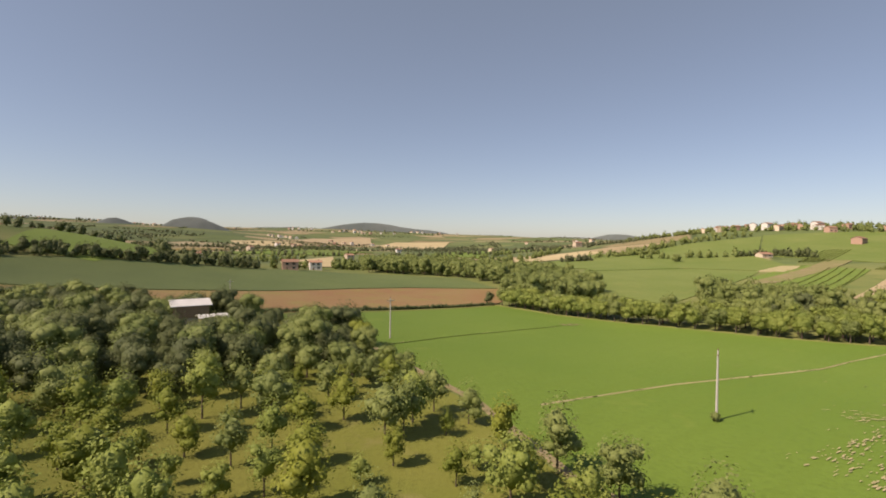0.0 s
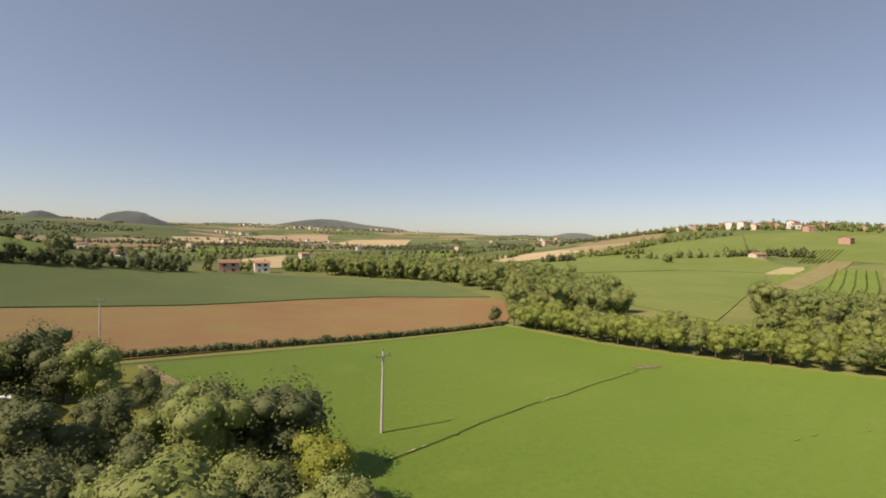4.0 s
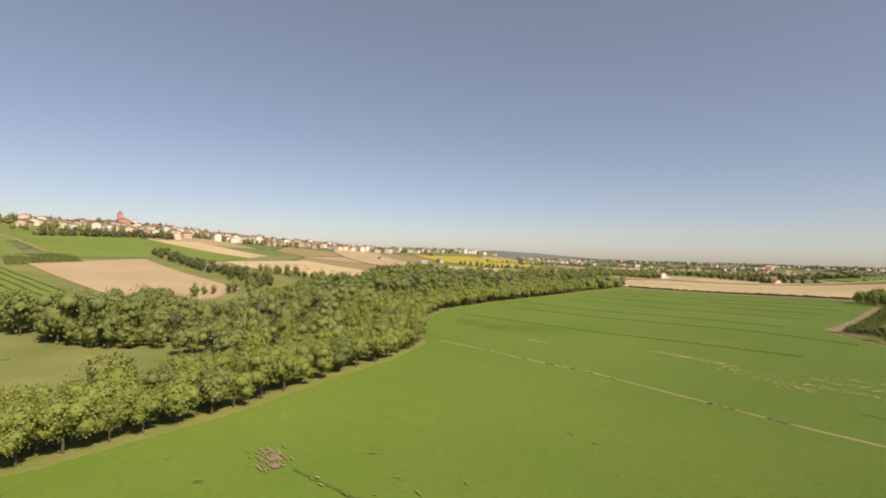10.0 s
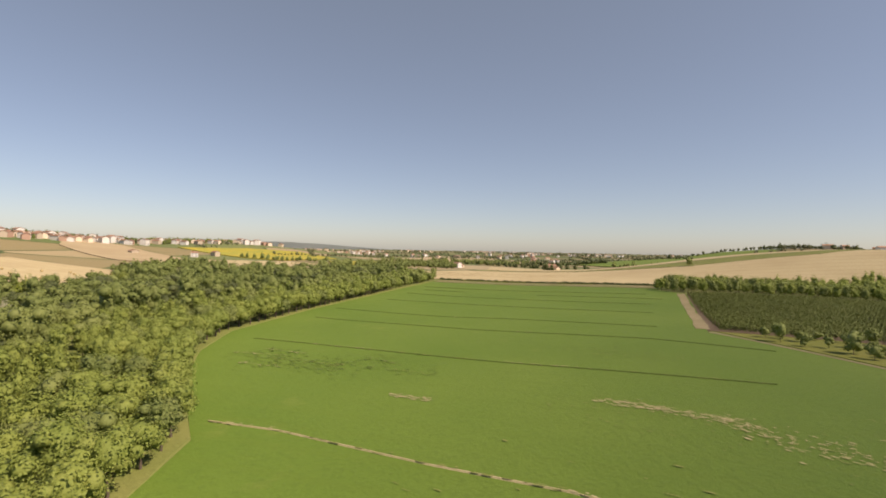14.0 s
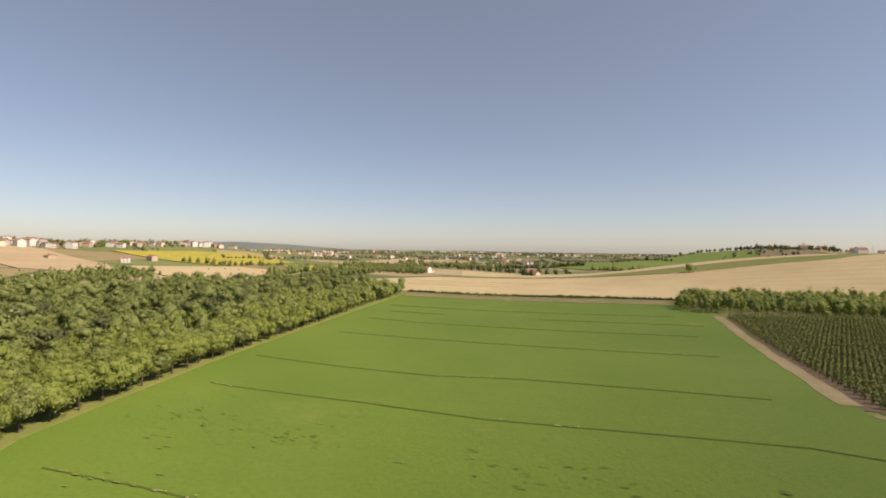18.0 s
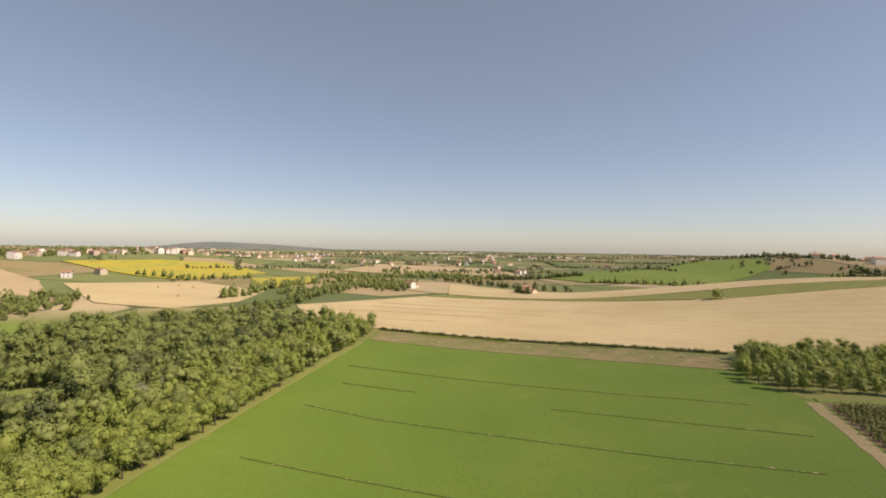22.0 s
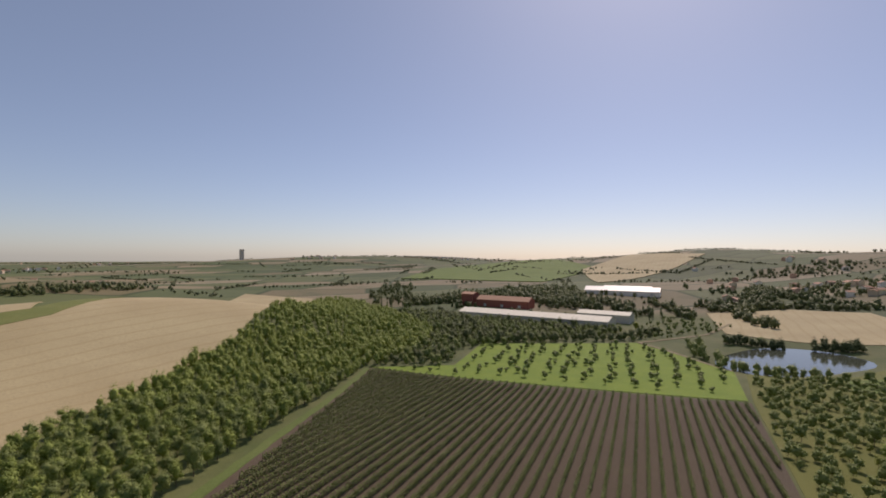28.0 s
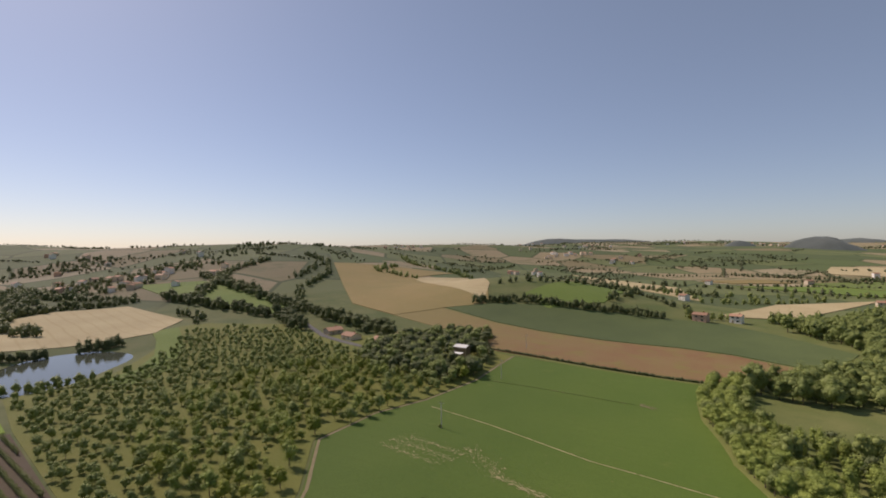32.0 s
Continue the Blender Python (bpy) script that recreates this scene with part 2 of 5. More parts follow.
M_VINE = leaf_mat("vine_leaves", (0.116, 0.155, 0.0361), (0.146, 0.185, 0.043), (0.194, 0.211, 0.0645), 0.12)


def plain(name, a, b=None, rough=0.8, scale=3.0, metal=0.0, vary=0.0):
    m, nt, bs = shader(name, rough)
    bs.inputs["Metallic"].default_value = metal
    b = b or tuple(v * 0.75 for v in a)
    col = mixed(nt, ranged(nt, noise_node(nt, position(nt), scale, 6, 0.65), 0.35, 0.7), a, b)
    if vary:
        info = nt.nodes.new("ShaderNodeObjectInfo").outputs["Random"]
        hsv = nt.nodes.new("ShaderNodeHueSaturation")
        nt.links.new(ranged(nt, info, 0, 1, 1 - vary, 1 + vary), hsv.inputs["Value"])
        nt.links.new(col, hsv.inputs["Color"])
        col = hsv.outputs[0]
    nt.links.new(col, bs.inputs["Base Color"])
    return m


M_BARK = plain("grey_bark", (0.14, 0.11, 0.08), (0.08, 0.062, 0.045), scale=6)
M_CONCRETE = plain("pale_concrete", (0.5, 0.48, 0.43), (0.4, 0.38, 0.34), scale=4)
M_STEEL = plain("galvanised_steel", (0.45, 0.45, 0.45), rough=0.45, metal=0.8)
M_GLAZED = plain("brown_glazed_porcelain", (0.2, 0.12, 0.08), rough=0.25)
M_WHITEWALL = plain("white_render", (0.74, 0.71, 0.65), (0.62, 0.59, 0.53), scale=0.8)
M_PLASTER = plain("cream_plaster", (0.66, 0.56, 0.42), (0.52, 0.42, 0.31), scale=0.8, vary=0.3)
M_PINK = plain("terracotta_plaster", (0.5, 0.32, 0.23), (0.42, 0.28, 0.21), scale=0.8, vary=0.2)
M_TILES = plain("clay_roof_tiles", (0.34, 0.2, 0.135), (0.25, 0.15, 0.1), scale=1.5, vary=0.25)
M_BRICK = plain("red_brick", (0.3, 0.1, 0.07), (0.22, 0.075, 0.055), scale=2)
M_SHEET = plain("white_sheet_roof", (0.6, 0.6, 0.58), (0.48, 0.48, 0.46), rough=0.5, scale=0.6)
M_FIBRE = plain("weathered_fibre_cement_roof", (0.62, 0.6, 0.51), (0.5, 0.49, 0.42), scale=0.5)
M_GLASS = plain("dark_window_glass", (0.03, 0.035, 0.04), rough=0.1)
M_SHUTTER = plain("green_shutter_paint", (0.05, 0.1, 0.06), rough=0.6)
M_WOODEN = plain("weathered_wood", (0.3, 0.22, 0.14), (0.2, 0.14, 0.09), scale=5)
M_STRAW = plain("straw", (0.5, 0.4, 0.2), (0.38, 0.29, 0.14), scale=3)
# woods greyed towards blue: aerial haze painted into the hill colour
M_HAZYHILL = crop_mat("hazy_wooded_hill", (0.12, 0.145, 0.135), (0.15, 0.17, 0.155), dry=(0.2, 0.2, 0.17), fine=0.02, broad=0.004)


# ---- terrain ----
HILLS = [
    (900, 1000, 58.2, 520, 620),
    (500, 750, 26.4, 260, 300),
    (740, 470, 10.2, 200, 170),
    (1250, -60, 29.0, 280, 280),
    (330, 400, -0.2, 150, 150),
    (130, -390, 23.9, 130, 110),
    (275, -365, 19.0, 130, 110),
    (400, -880, 38.8, 260, 160),
    (-1150, 20, 73.7, 420, 420),
    (-650, 120, 32.9, 280, 240),
    (-280, 300, 30.4, 130, 130),
    (-450, -420, 14.4, 260, 180),
    (-60, 110, 4.3, 90, 80),
    (-1000, -1100, 28.0, 700, 500),
    (-1100, 1000, 12.8, 600, 500),
    (190, -130, 4.6, 110, 80),
    (40, -10, 2.3, 120, 90),
    (-215, -75, -2.2, 90, 60),
    (530, -640, 9.5, 140, 120),
    (105, 25, 1.8, 80, 70),
    (1010, 290, 19.0, 210, 190),
    (860, 500, 12.0, 170, 150),
    (60, 240, -2.0, 220, 90),
    (-1500, 650, 40.0, 480, 480),
    (-900, 1500, 8.0, 500, 420),
    (-1600, -700, 60.0, 550, 480),
    (-900, -2200, 44.6, 900, 480),
    (-170, -104, -4.2, 30, 29),
    (-124, -108, -4.4, 34, 26),
    (-240, -58, 3.2, 40, 40),
]


def rise(x, y):
    """Height of the land at numpy arrays of places."""
    x, y = np.asarray(x, float), np.asarray(y, float)
    z = np.zeros(np.broadcast(x, y).shape)
    for cx, cy, h, rx, ry in HILLS:
        z = z + h * np.exp(-(((x - cx) / rx) ** 2) - ((y - cy) / ry) ** 2)
    r = np.hypot(x - 100, y)
    s = np.clip((r - 900) / 1900, 0, 1)
    s = s * s * (3 - 2 * s)
    side = 0.5 + 0.5 * np.cos(np.arctan2(x - 100, y) + 0.9)
    roll = np.clip((r - 500) / 900, 0, 1) * side * (7 * np.sin(x / 170 + 1.3 * np.sin(y / 260)) * np.sin(y / 210 + 0.8) + 5 * np.sin(x / 390 + y / 310))
    return z + s * (10 + 85 * side**2) + roll


def h(x, y):
    return float(rise(x, y))


def mesh_of(name, verts, faces, mats, smooth=False):
    me = bpy.data.meshes.new(name)
    me.from_pydata(verts if isinstance(verts, list) else verts.tolist(), [], faces if isinstance(faces, list) else faces.tolist())
    for m in mats if isinstance(mats, (list, tuple)) else [mats]:
        me.materials.append(m)
    if smooth:
        me.polygons.foreach_set("use_smooth", [True] * len(me.polygons))
    me.update()
    return me


def part(name, bm, material, parent, label=""):
    """Links a bmesh as one mesh object under a thing or a part."""
    me = bpy.data.meshes.new(name)
    bm.to_mesh(me)
    bm.free()
    me.materials.append(material)
    ob = new(name, me)
    ob.parent = parent
    return tagged(ob, label) if label else ob


def ground_sheet():
    radii = np.concatenate([np.arange(0.5, 420, 9), np.geomspace(425, 4900, 90)])
    ang = np.linspace(0, 2 * np.pi, 240, endpoint=False)
    R, A = np.meshgrid(radii, ang, indexing="ij")
    X, Y = 100 + R * np.sin(A), -10 + R * np.cos(A)
    v = np.stack([X, Y, rise(X, Y)], -1).reshape(-1, 3)
    n, k = len(radii), len(ang)
    i, j = np.meshgrid(np.arange(n - 1), np.arange(k), indexing="ij")
    a, b = i * k + j, i * k + (j + 1) % k
    f = np.stack([a, a + k, b + k, b], -1).reshape(-1, 4)
    ob = new("ground", mesh_of("ground", v, f, M_GROUND, True))
    tagged(ob, "rolling farmland of grass and patchwork fields", "ground", kind="structure")


ground_sheet()


def inside(poly, x, y):
    hit = np.zeros(np.shape(x), bool)
    for (x0, y0), (x1, y1) in zip(poly, poly[1:] + poly[:1]):
        with np.errstate(divide="ignore", invalid="ignore"):
            hit ^= ((y0 > y) != (y1 > y)) & (x < (x1 - x0) * (y - y0) / (y1 - y0) + x0)
    return hit


def pairs(flat):
    return [(flat[i], flat[i + 1]) for i in range(0, len(flat), 2)]


def field(name, flat, mat, label, lift=0.0, category="field", step=None):
    """A field draped over the land, its edges a little higher than the ground."""
    poly = pairs(flat)
    xs, ys = [p[0] for p in poly], [p[1] for p in poly]
    size = max(max(xs) - min(xs), max(ys) - min(ys))
    step = step or max(4.0, size / 44)
    cx, cy = sum(xs) / len(xs), sum(ys) / len(ys)
    up = 0.08 + 0.3 * lift + 0.0014 * max(0.0, math.hypot(cx - 100, cy) - 150)
    bm = bmesh.new()
    bm.faces.new([bm.verts.new((x, y, 0)) for x, y in poly])
    for axis, lo, hi in ((0, min(xs), max(xs)), (1, min(ys), max(ys))):
        c = lo + step
        while c < hi:
            co, no = [0, 0, 0], [0, 0, 0]
            co[axis], no[axis] = c, 1
            bmesh.ops.bisect_plane(bm, geom=bm.verts[:] + bm.edges[:] + bm.faces[:], plane_co=co, plane_no=no)
            c += step
    for f in bm.faces:
        f.smooth = True
        if f.normal.z < 0:
            f.normal_flip()
    v = np.array([v.co[:] for v in bm.verts])
    for vert, z in zip(bm.verts, rise(v[:, 0], v[:, 1]) + up):
        vert.co.z = z
    edge = [e for e in bm.edges if e.is_boundary]
    for e in edge:
        e.smooth = False
    out = bmesh.ops.extrude_edge_only(bm, edges=edge)
    for g in out["geom"]:
        if isinstance(g, bmesh.types.BMVert):
            g.co.z -= up + 0.4
    me = bpy.data.meshes.new(name)
    bm.to_mesh(me)
    bm.free()
    me.materials.append(mat)
    return tagged(new(name, me), label, category, kind="structure")


def strip(name, flat, width, mat, label, lift=0.1, category="track"):
    """A track or furrow of that width along a line."""
    pts = [Vector(p) for p in pairs(flat)]
    dense = []
    for a, b in zip(pts, pts[1:]):
        n = max(1, int((b - a).length / 5))
        dense += [a.lerp(b, i / n) for i in range(n)]
    dense.append(pts[-1])
    rnd = random.Random(len(flat) + int(flat[0]))
    v, f = [], []
    for i, p in enumerate(dense):
        d = (dense[min(i + 1, len(dense) - 1)] - dense[max(i - 1, 0)]).normalized()
        side = Vector((-d.y, d.x)) * width / 2
        for s in (-1, 1):
            q = p + side * s * rnd.uniform(0.75, 1.2)
            z = h(q.x, q.y) + 0.1 + 0.3 * lift + 0.0014 * max(0.0, math.hypot(q.x - 100, q.y) - 150)
            w = q + side.normalized() * s * 0.25
            v += [(w.x, w.y, z - 0.3), (q.x, q.y, z)] if s < 0 else [(q.x, q.y, z), (w.x, w.y, z - 0.3)]
        if i:
            k = 4 * i
            f += [(k - 4 + j, k + j, k + 1 + j, k - 3 + j) for j in range(3)]
    ob = new(name, mesh_of(name, v, f, mat))
    for p in ob.data.polygons:
        if p.normal.z < 0:
            p.flip()
    return tagged(ob, label, category, kind="structure")


# ---- fields round the flight ----
FIELD_EDGE = [28, 212, 47, 180, 63, 164, 84, 149, 97, 138, 116, 127, 150, 124, 172, 118, 195, 107, 231, 72, 290, 8, 350, -60, 372, -82]
field("crop_field", FIELD_EDGE + [300, -116, 226, -156, 206, -118, 192, -112, 184, -108, 152, -58, 120, -5, 69, 14, 34, 22, 15, 46, 7, 70, -11, 102, -50, 146], M_CROP, "bright green crop field with faint drill lines", 0.15)
field("tan_slope", [-222, 172, -208, 208, -219, 216, -273, 243, -329, 209, -492, 230, -653, 364, -632, 136, -309, 103, -228, 124], M_TAN, "olive tan ripe crop on a long slope", 0.1)
field("brown_field", [-73, 137, 28, 213, 46, 262, 39, 284, -13, 279, -41, 265, -79, 231, -117, 205, -154, 188, -222, 170, -228, 124, -164, 140, -112, 152], M_BROWN, "crop field turning from olive tan to reddish brown", 0.1)
field("beet_field", [-222, 173, -154, 190, -117, 208, -79, 234, -41, 268, -13, 282, 39, 287, 20, 345, -41, 364, -92, 366, -138, 304, -178, 252, -208, 210], M_BEET, "dull bluish green crop field", 0.12)
field("orchard_meadow", [69, 13, 34, 21, 14, 46, 6, 70, -12, 102, -50, 145, -75, 135, -112, 140, -175, 60, -240, 30, -270, -30, -262, -52, -225, -54, -120, -68, -84, -105, -24, -80, 68, -35, 119, -7], M_ORCHARD, "yellowish mown grass between young trees", 0.05)
field("vineyard_ground", [122, -6, 187, -107, 73, -222, -22, -80, 68, -36], M_VINESOIL, "dark bare soil of a vineyard", 0.1)
field("lawn", [-24, -82, 72, -223, 30, -206, -28, -247, -118, -187, -86, -112], M_LAWN, "bright green mown lawn with young fruit trees", 0.1)
field("wheat_field", [229, -160, 300, -119, 374, -86, 440, -70, 502, -90, 508, -215, 420, -262, 299, -285, 215, -345, 120, -480, -20, -760, -75, -640, -57, -603, 125, -284, 189, -213, 230, -165], M_WHEAT, "harvested pale wheat field with tramlines", 0.1)
field("fallow_strip", [226, -156, 300, -117, 372, -83, 352, -64, 290, -92, 214, -128], M_WEEDY, "weedy fallow strip at the end of the crop", 0.28)

strip("dirt_path", [123, -8.5, 143, -40, 187, -107.5], 3.7, M_DIRT, "pale dirt path beside the vineyard", 0.3)
strip("field_verge", [29, 213, 48, 181.5, 64, 165.5, 85, 150.5, 98, 139.5, 117, 128.5, 150, 125.5, 173, 119.5, 196, 108.5, 232, 74.5, 291, 10.5, 351, -58], 3.4, M_VERGE, "dry yellow grass verge under the trees", 0.2)

for line in ([363, -98, 309, -147], [393, -121, 329, -174, 265, -224], [414, -137, 338, -200], [468, -134, 417, -169, 365, -195, 308, -212, 264, -233], [467, -100, 425, -136, 377, -162, 327, -184, 279, -208], [481, -152, 419, -194, 340, -226, 292, -240], [434, -92, 384, -124, 332, -147]):
    strip("tramline", line, 0.8, M_TAN, "dull tractor tramline pressed into the stubble", 0.15, "tramline")
# crop details: furrows, bare spots and tracks
strip("field_border", [-50, 146, -11, 103, 7, 71, 15, 47, 34, 23, 69, 15, 119, -4], 1.0, M_DIRT, "narrow worn track between crop and orchard", 0.32)
strip("field_border", [-72, 135, -20, 172, 27, 209], 2.2, M_VERGE, "dry grass border beside the hedge", 0.3)
strip("grass_track", [187, -111, 180, -117, 123, -173, 75, -221], 3.0, M_MEADOW, "grassy track between vines and plantation", 0.3)
strip("lawn_track", [-86, -112, -120, -186, -190, -172, -260, -182], 3.0, M_DIRT, "pale gravel lane beside the lawn", 0.35)
strip("lane", [-112, 152, -89, 93, -120, 70, -173, 54, -300, 40], 4.0, M_ASPHALT, "narrow asphalt lane past the farm sheds", 0.4, "road")


def blotches(name, flat, count, spread, mat, label, seed, big=0.7, lift=0.27):
    """Small ragged bare spots strewn along a line."""
    rng = np.random.default_rng(seed)
    (x0, y0), (x1, y1) = pairs(flat)
    d = math.hypot(x1 - x0, y1 - y0)
    ux, uy = (x1 - x0) / d, (y1 - y0) / d
    v, f = [], []
    for _ in range(count):
        t, w = rng.uniform(0, 1), rng.normal(0, spread)
        cx, cy = x0 + (x1 - x0) * t - uy * w, y0 + (y1 - y0) * t + ux * w
        ln, wd = rng.uniform(0.4, 2.2) * big, rng.uniform(0.12, 0.4) * big
        k = len(v)
        for j in range(7):
            a = j * 2 * math.pi / 7
            p, q = ln * math.cos(a) * rng.uniform(0.6, 1.1), wd * math.sin(a) * rng.uniform(0.6, 1.1)
            x, y = cx + ux * p - uy * q, cy + uy * p + ux * q
            v.append((x, y, h(x, y) + lift))
        f.append(tuple(range(k, k + 7)))
    tagged(new(name, mesh_of(name, v, f, mat)), label, "bare patch", kind="stuff")


for n, (flat, count, spread, big) in enumerate((([43, 52, 63, 63], 110, 0.8, 0.36), ([43, 46, 66, 59], 120, 0.8, 0.36), ([45, 41, 66, 52], 110, 0.8, 0.36), ([42, 46, 66, 58], 170, 4.0, 0.3), ([97, 73, 79, 65], 170, 0.8, 0.38), ([118, 98, 112, 94], 60, 0.5, 0.35), ([82, 67, 58, 66], 200, 1.8, 0.36), ([60, 64, 100, 80], 90, 4.0, 0.3), ([42, 153.5, 48, 156.5], 90, 0.9, 0.5))):
    blotches("bare_streak", flat, count, spread, M_DIRT if n == 8 else M_SANDY if n < 7 else M_VERGE, "thin broken streaks where the crop failed", 70 + n, big)
for n, (flat, count) in enumerate((([30, 190, 20, 140], 60), ([90, 120, 40, 100], 60), ([200, 80, 150, 40], 80), ([300, -30, 220, -60], 80), ([330, -70, 240, -110], 160))):
    blotches("thin_spots", flat, count, 14, M_VERGE, "small thin spots in the crop", 90 + n, 0.5)

for n, (flat, count, spread, mat, big) in enumerate((([222, -146, 362, -78], 260, 7, M_MEADOW, 1.3), ([222, -140, 355, -72], 240, 8, M_SANDY, 1.0), ([232, -154, 300, -119], 90, 2.5, M_MEADOW, 1.6), ([300, -114, 370, -82], 90, 3, M_BRIGHT, 1.6))):
    blotches("weed_patches", flat, count, spread, mat, "ragged patches of weeds and bare soil on the fallow strip", 120 + n, big, 0.34)
FURROWS = (
    ([-9, 108, -3, 113.5, 3, 119.7, 12, 128, 19, 133.4, 27, 140.6, 34, 146, 41, 152], 0.3, 40),
    ([16, 70, 42, 83, 62, 91, 80, 98, 93, 106, 113, 117, 122, 124], 0.36, 130),
    ([181, 104, 168, 95, 150, 84, 136, 76, 124, 69, 108, 58, 84, 42], 0.36, 150),
    ([211, 77, 205, 74, 179, 58, 158, 47, 141, 35, 121, 21, 96, 12], 0.42, 60),
    ([232, 61, 207, 48, 188, 37, 172, 23, 156, 13, 133, -1], 0.42, 50),
    ([254, 26, 235, 15, 215, 3, 192, -11, 172, -24, 156, -35], 0.45, 60),
    ([279, 1, 256, -9, 229, -25, 197, -44, 173, -60], 0.5, 80),
    ([292, -18, 269, -31], 0.4, 20),
    ([232, -50, 204, -66, 180, -80], 0.4, 20),
    ([312, -31, 264, -55, 229, -74, 197, -93], 0.6, 120),
)
# flat strips: number 1 is sandy, the rest carry painted furrow shade
for n, (line, wide, bare) in enumerate(FURROWS):
    strip("furrow", line, (0.35 if n == 1 else 0.45) * wide, M_SANDY if n == 1 else M_FURROW, "pale sandy furrow across the green crop" if n == 1 else "shallow furrow across the green crop with its shade painted dark", 0.6, "furrow")
    for q in range(0, len(line) - 2, 2):
        blotches("furrow_edge", line[q:q + 4], max(4, 2 * bare // len(line)), 0.25, M_SANDY if n > 4 or (n + q // 2) % 3 == 0 else M_VERGE, "pale bare crumbs along the furrow", 200 + 9 * n + q, 0.4, 0.32)
for n, flat in enumerate(([155, 113, 146, 107], [166, 112, 156, 103], [166, 105, 155, 99], [146, 100, 141, 96], [157, 107, 147, 100], [146, 89, 136, 87], [160, 110, 140, 97], [150, 108, 132, 96], [140, 95, 124, 85], [121, 51, 101, 35], [150, 60, 110, 38], [200, 90, 165, 72])):
    blotches("bare_streak", flat, 30, 0.3, M_SANDY if n < 3 else M_VERGE, "thin broken streaks where the crop failed", 300 + n, 0.3, 0.3)
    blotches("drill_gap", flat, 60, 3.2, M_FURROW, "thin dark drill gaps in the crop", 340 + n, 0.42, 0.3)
field("glade", [303, 93, 339, 95, 341, 67, 328, 49, 312, 53, 305, 78], M_MEADOW, "small grassy glade in the wood", 0.12)
field("meadow", [430, 110, 500, 112, 475, 45, 440, 60], M_BRIGHT, "bright meadow behind the wood", 0.12)
field("meadow", [128, 208, 158, 206, 186, 218, 206, 205, 170, 184, 132, 184], M_MEADOW, "small meadow between two clumps of trees", 0.12)
field("grass_bank", [-104, -68, -121, -58, -165, -56, -212, -62, -243, -70, -255, -52, -180, -40, -112, -40, -76, -56, -92, -66], M_BRIGHT, "mown green bank beside the pond", 0.2)
# slope to the north-east
field("meadow", [107, 221, 157, 274, 229, 347, 262, 384, 216, 419, 130, 412, 90, 350, 95, 270], M_MEADOW, "light green meadow on a slope")
field("meadow", [262, 386, 321, 411, 310, 422, 329, 488, 434, 634, 330, 640, 200, 560, 130, 414, 216, 421], M_MEADOW, "light green meadow below the ridge")
field("green_strip", [229, 345, 284, 391, 321, 411, 341, 372, 199, 246, 189, 261], M_BRIGHT, "light green mown strip on a slope", 0.1)
field("bare_field", [361, 369, 455, 332, 278, 212, 224, 212, 214, 243], M_BARE, "pale pinkish ploughed field", 0.15)
field("bare_field", [500, 278, 560, 246, 630, 210, 483, 128, 362, 140, 366, 170, 440, 236], M_WHEAT, "harvested field with straw bales", 0.15)
field("fresh_field", [436, 402, 480, 440, 508, 462, 600, 436, 640, 400, 577, 272, 500, 282, 478, 332, 420, 366], M_BRIGHT, "bright green crop field below the town", 0.1)
field("dark_plot", [268, 486, 300, 470, 336, 445, 318, 418, 291, 402, 258, 426], M_BEET, "dark green vegetable plot", 0.15)
field("tan_strip", [640, 398, 704, 362, 644, 264, 580, 272], M_WHEAT, "pale stubble strip", 0.12)
field("stubble_field", [860, 190, 1050, 190, 951, 118, 760, 60, 736, 60, 600, 53, 660, 130], M_BARE, "pale stubble field below the houses", 0.1)
field("meadow", [335, 492, 345, 470, 396, 386, 474, 453, 566, 433, 640, 480, 560, 600, 440, 640], M_MEADOW, "light green meadow below the ridge houses", 0.05)
field("meadow", [80, 470, 215, 640, 228, 530, 150, 430], M_MEADOW, "pale green meadow")
field("stubble_field", [66, 553, 124, 548, 180, 590, 232, 650, 215, 700, 130, 650], M_WHEAT, "pale stubble field", 0.2)
# valley to the east
field("sunflower_field", [995, 39, 1038, -87, 1019, -181, 858, -193, 764, -68, 821, -29], M_SUNFL, "yellow blooming sunflower field", 0.3)
field("sunflower_field", [777, -146, 792, -241, 683, -183, 640, -109], M_SUNFL, "small yellow sunflower field", 0.3)
field("stubble_field", [737, 43, 739, -75, 616, -106, 539, -59, 518, -6, 568, 30], M_WHEAT, "pale stubble field with a hay wagon", 0.15)
field("green_strip", [279, -289, 299, -287, 420, -264, 509, -217, 509, -240, 395, -278, 292, -318], M_VERGE, "dull green crop strip", 0.2)
field("wheat_strip", [509, -245, 621, -342, 436, -335, 320, -420, 300, -760, 200, -480, 212, -356, 292, -320, 395, -280], M_WHEAT, "pale wheat stubble on a rise", 0.2)
field("green_strip", [203, -338, 279, -291, 292, -318, 212, -356, 120, -478], M_VERGE, "dull green crop strip over the rise", 0.35)
field("green_field", [640, -520, 542, -828, 426, -823, 395, -762, 410, -560, 532, -500], M_BRIGHT, "fresh green crop field", 0.3)
field("wheat_field", [912, -338, 714, -445, 640, -520, 900, -700, 1200, -600], M_BARE, "pale stubble field", 0.1)
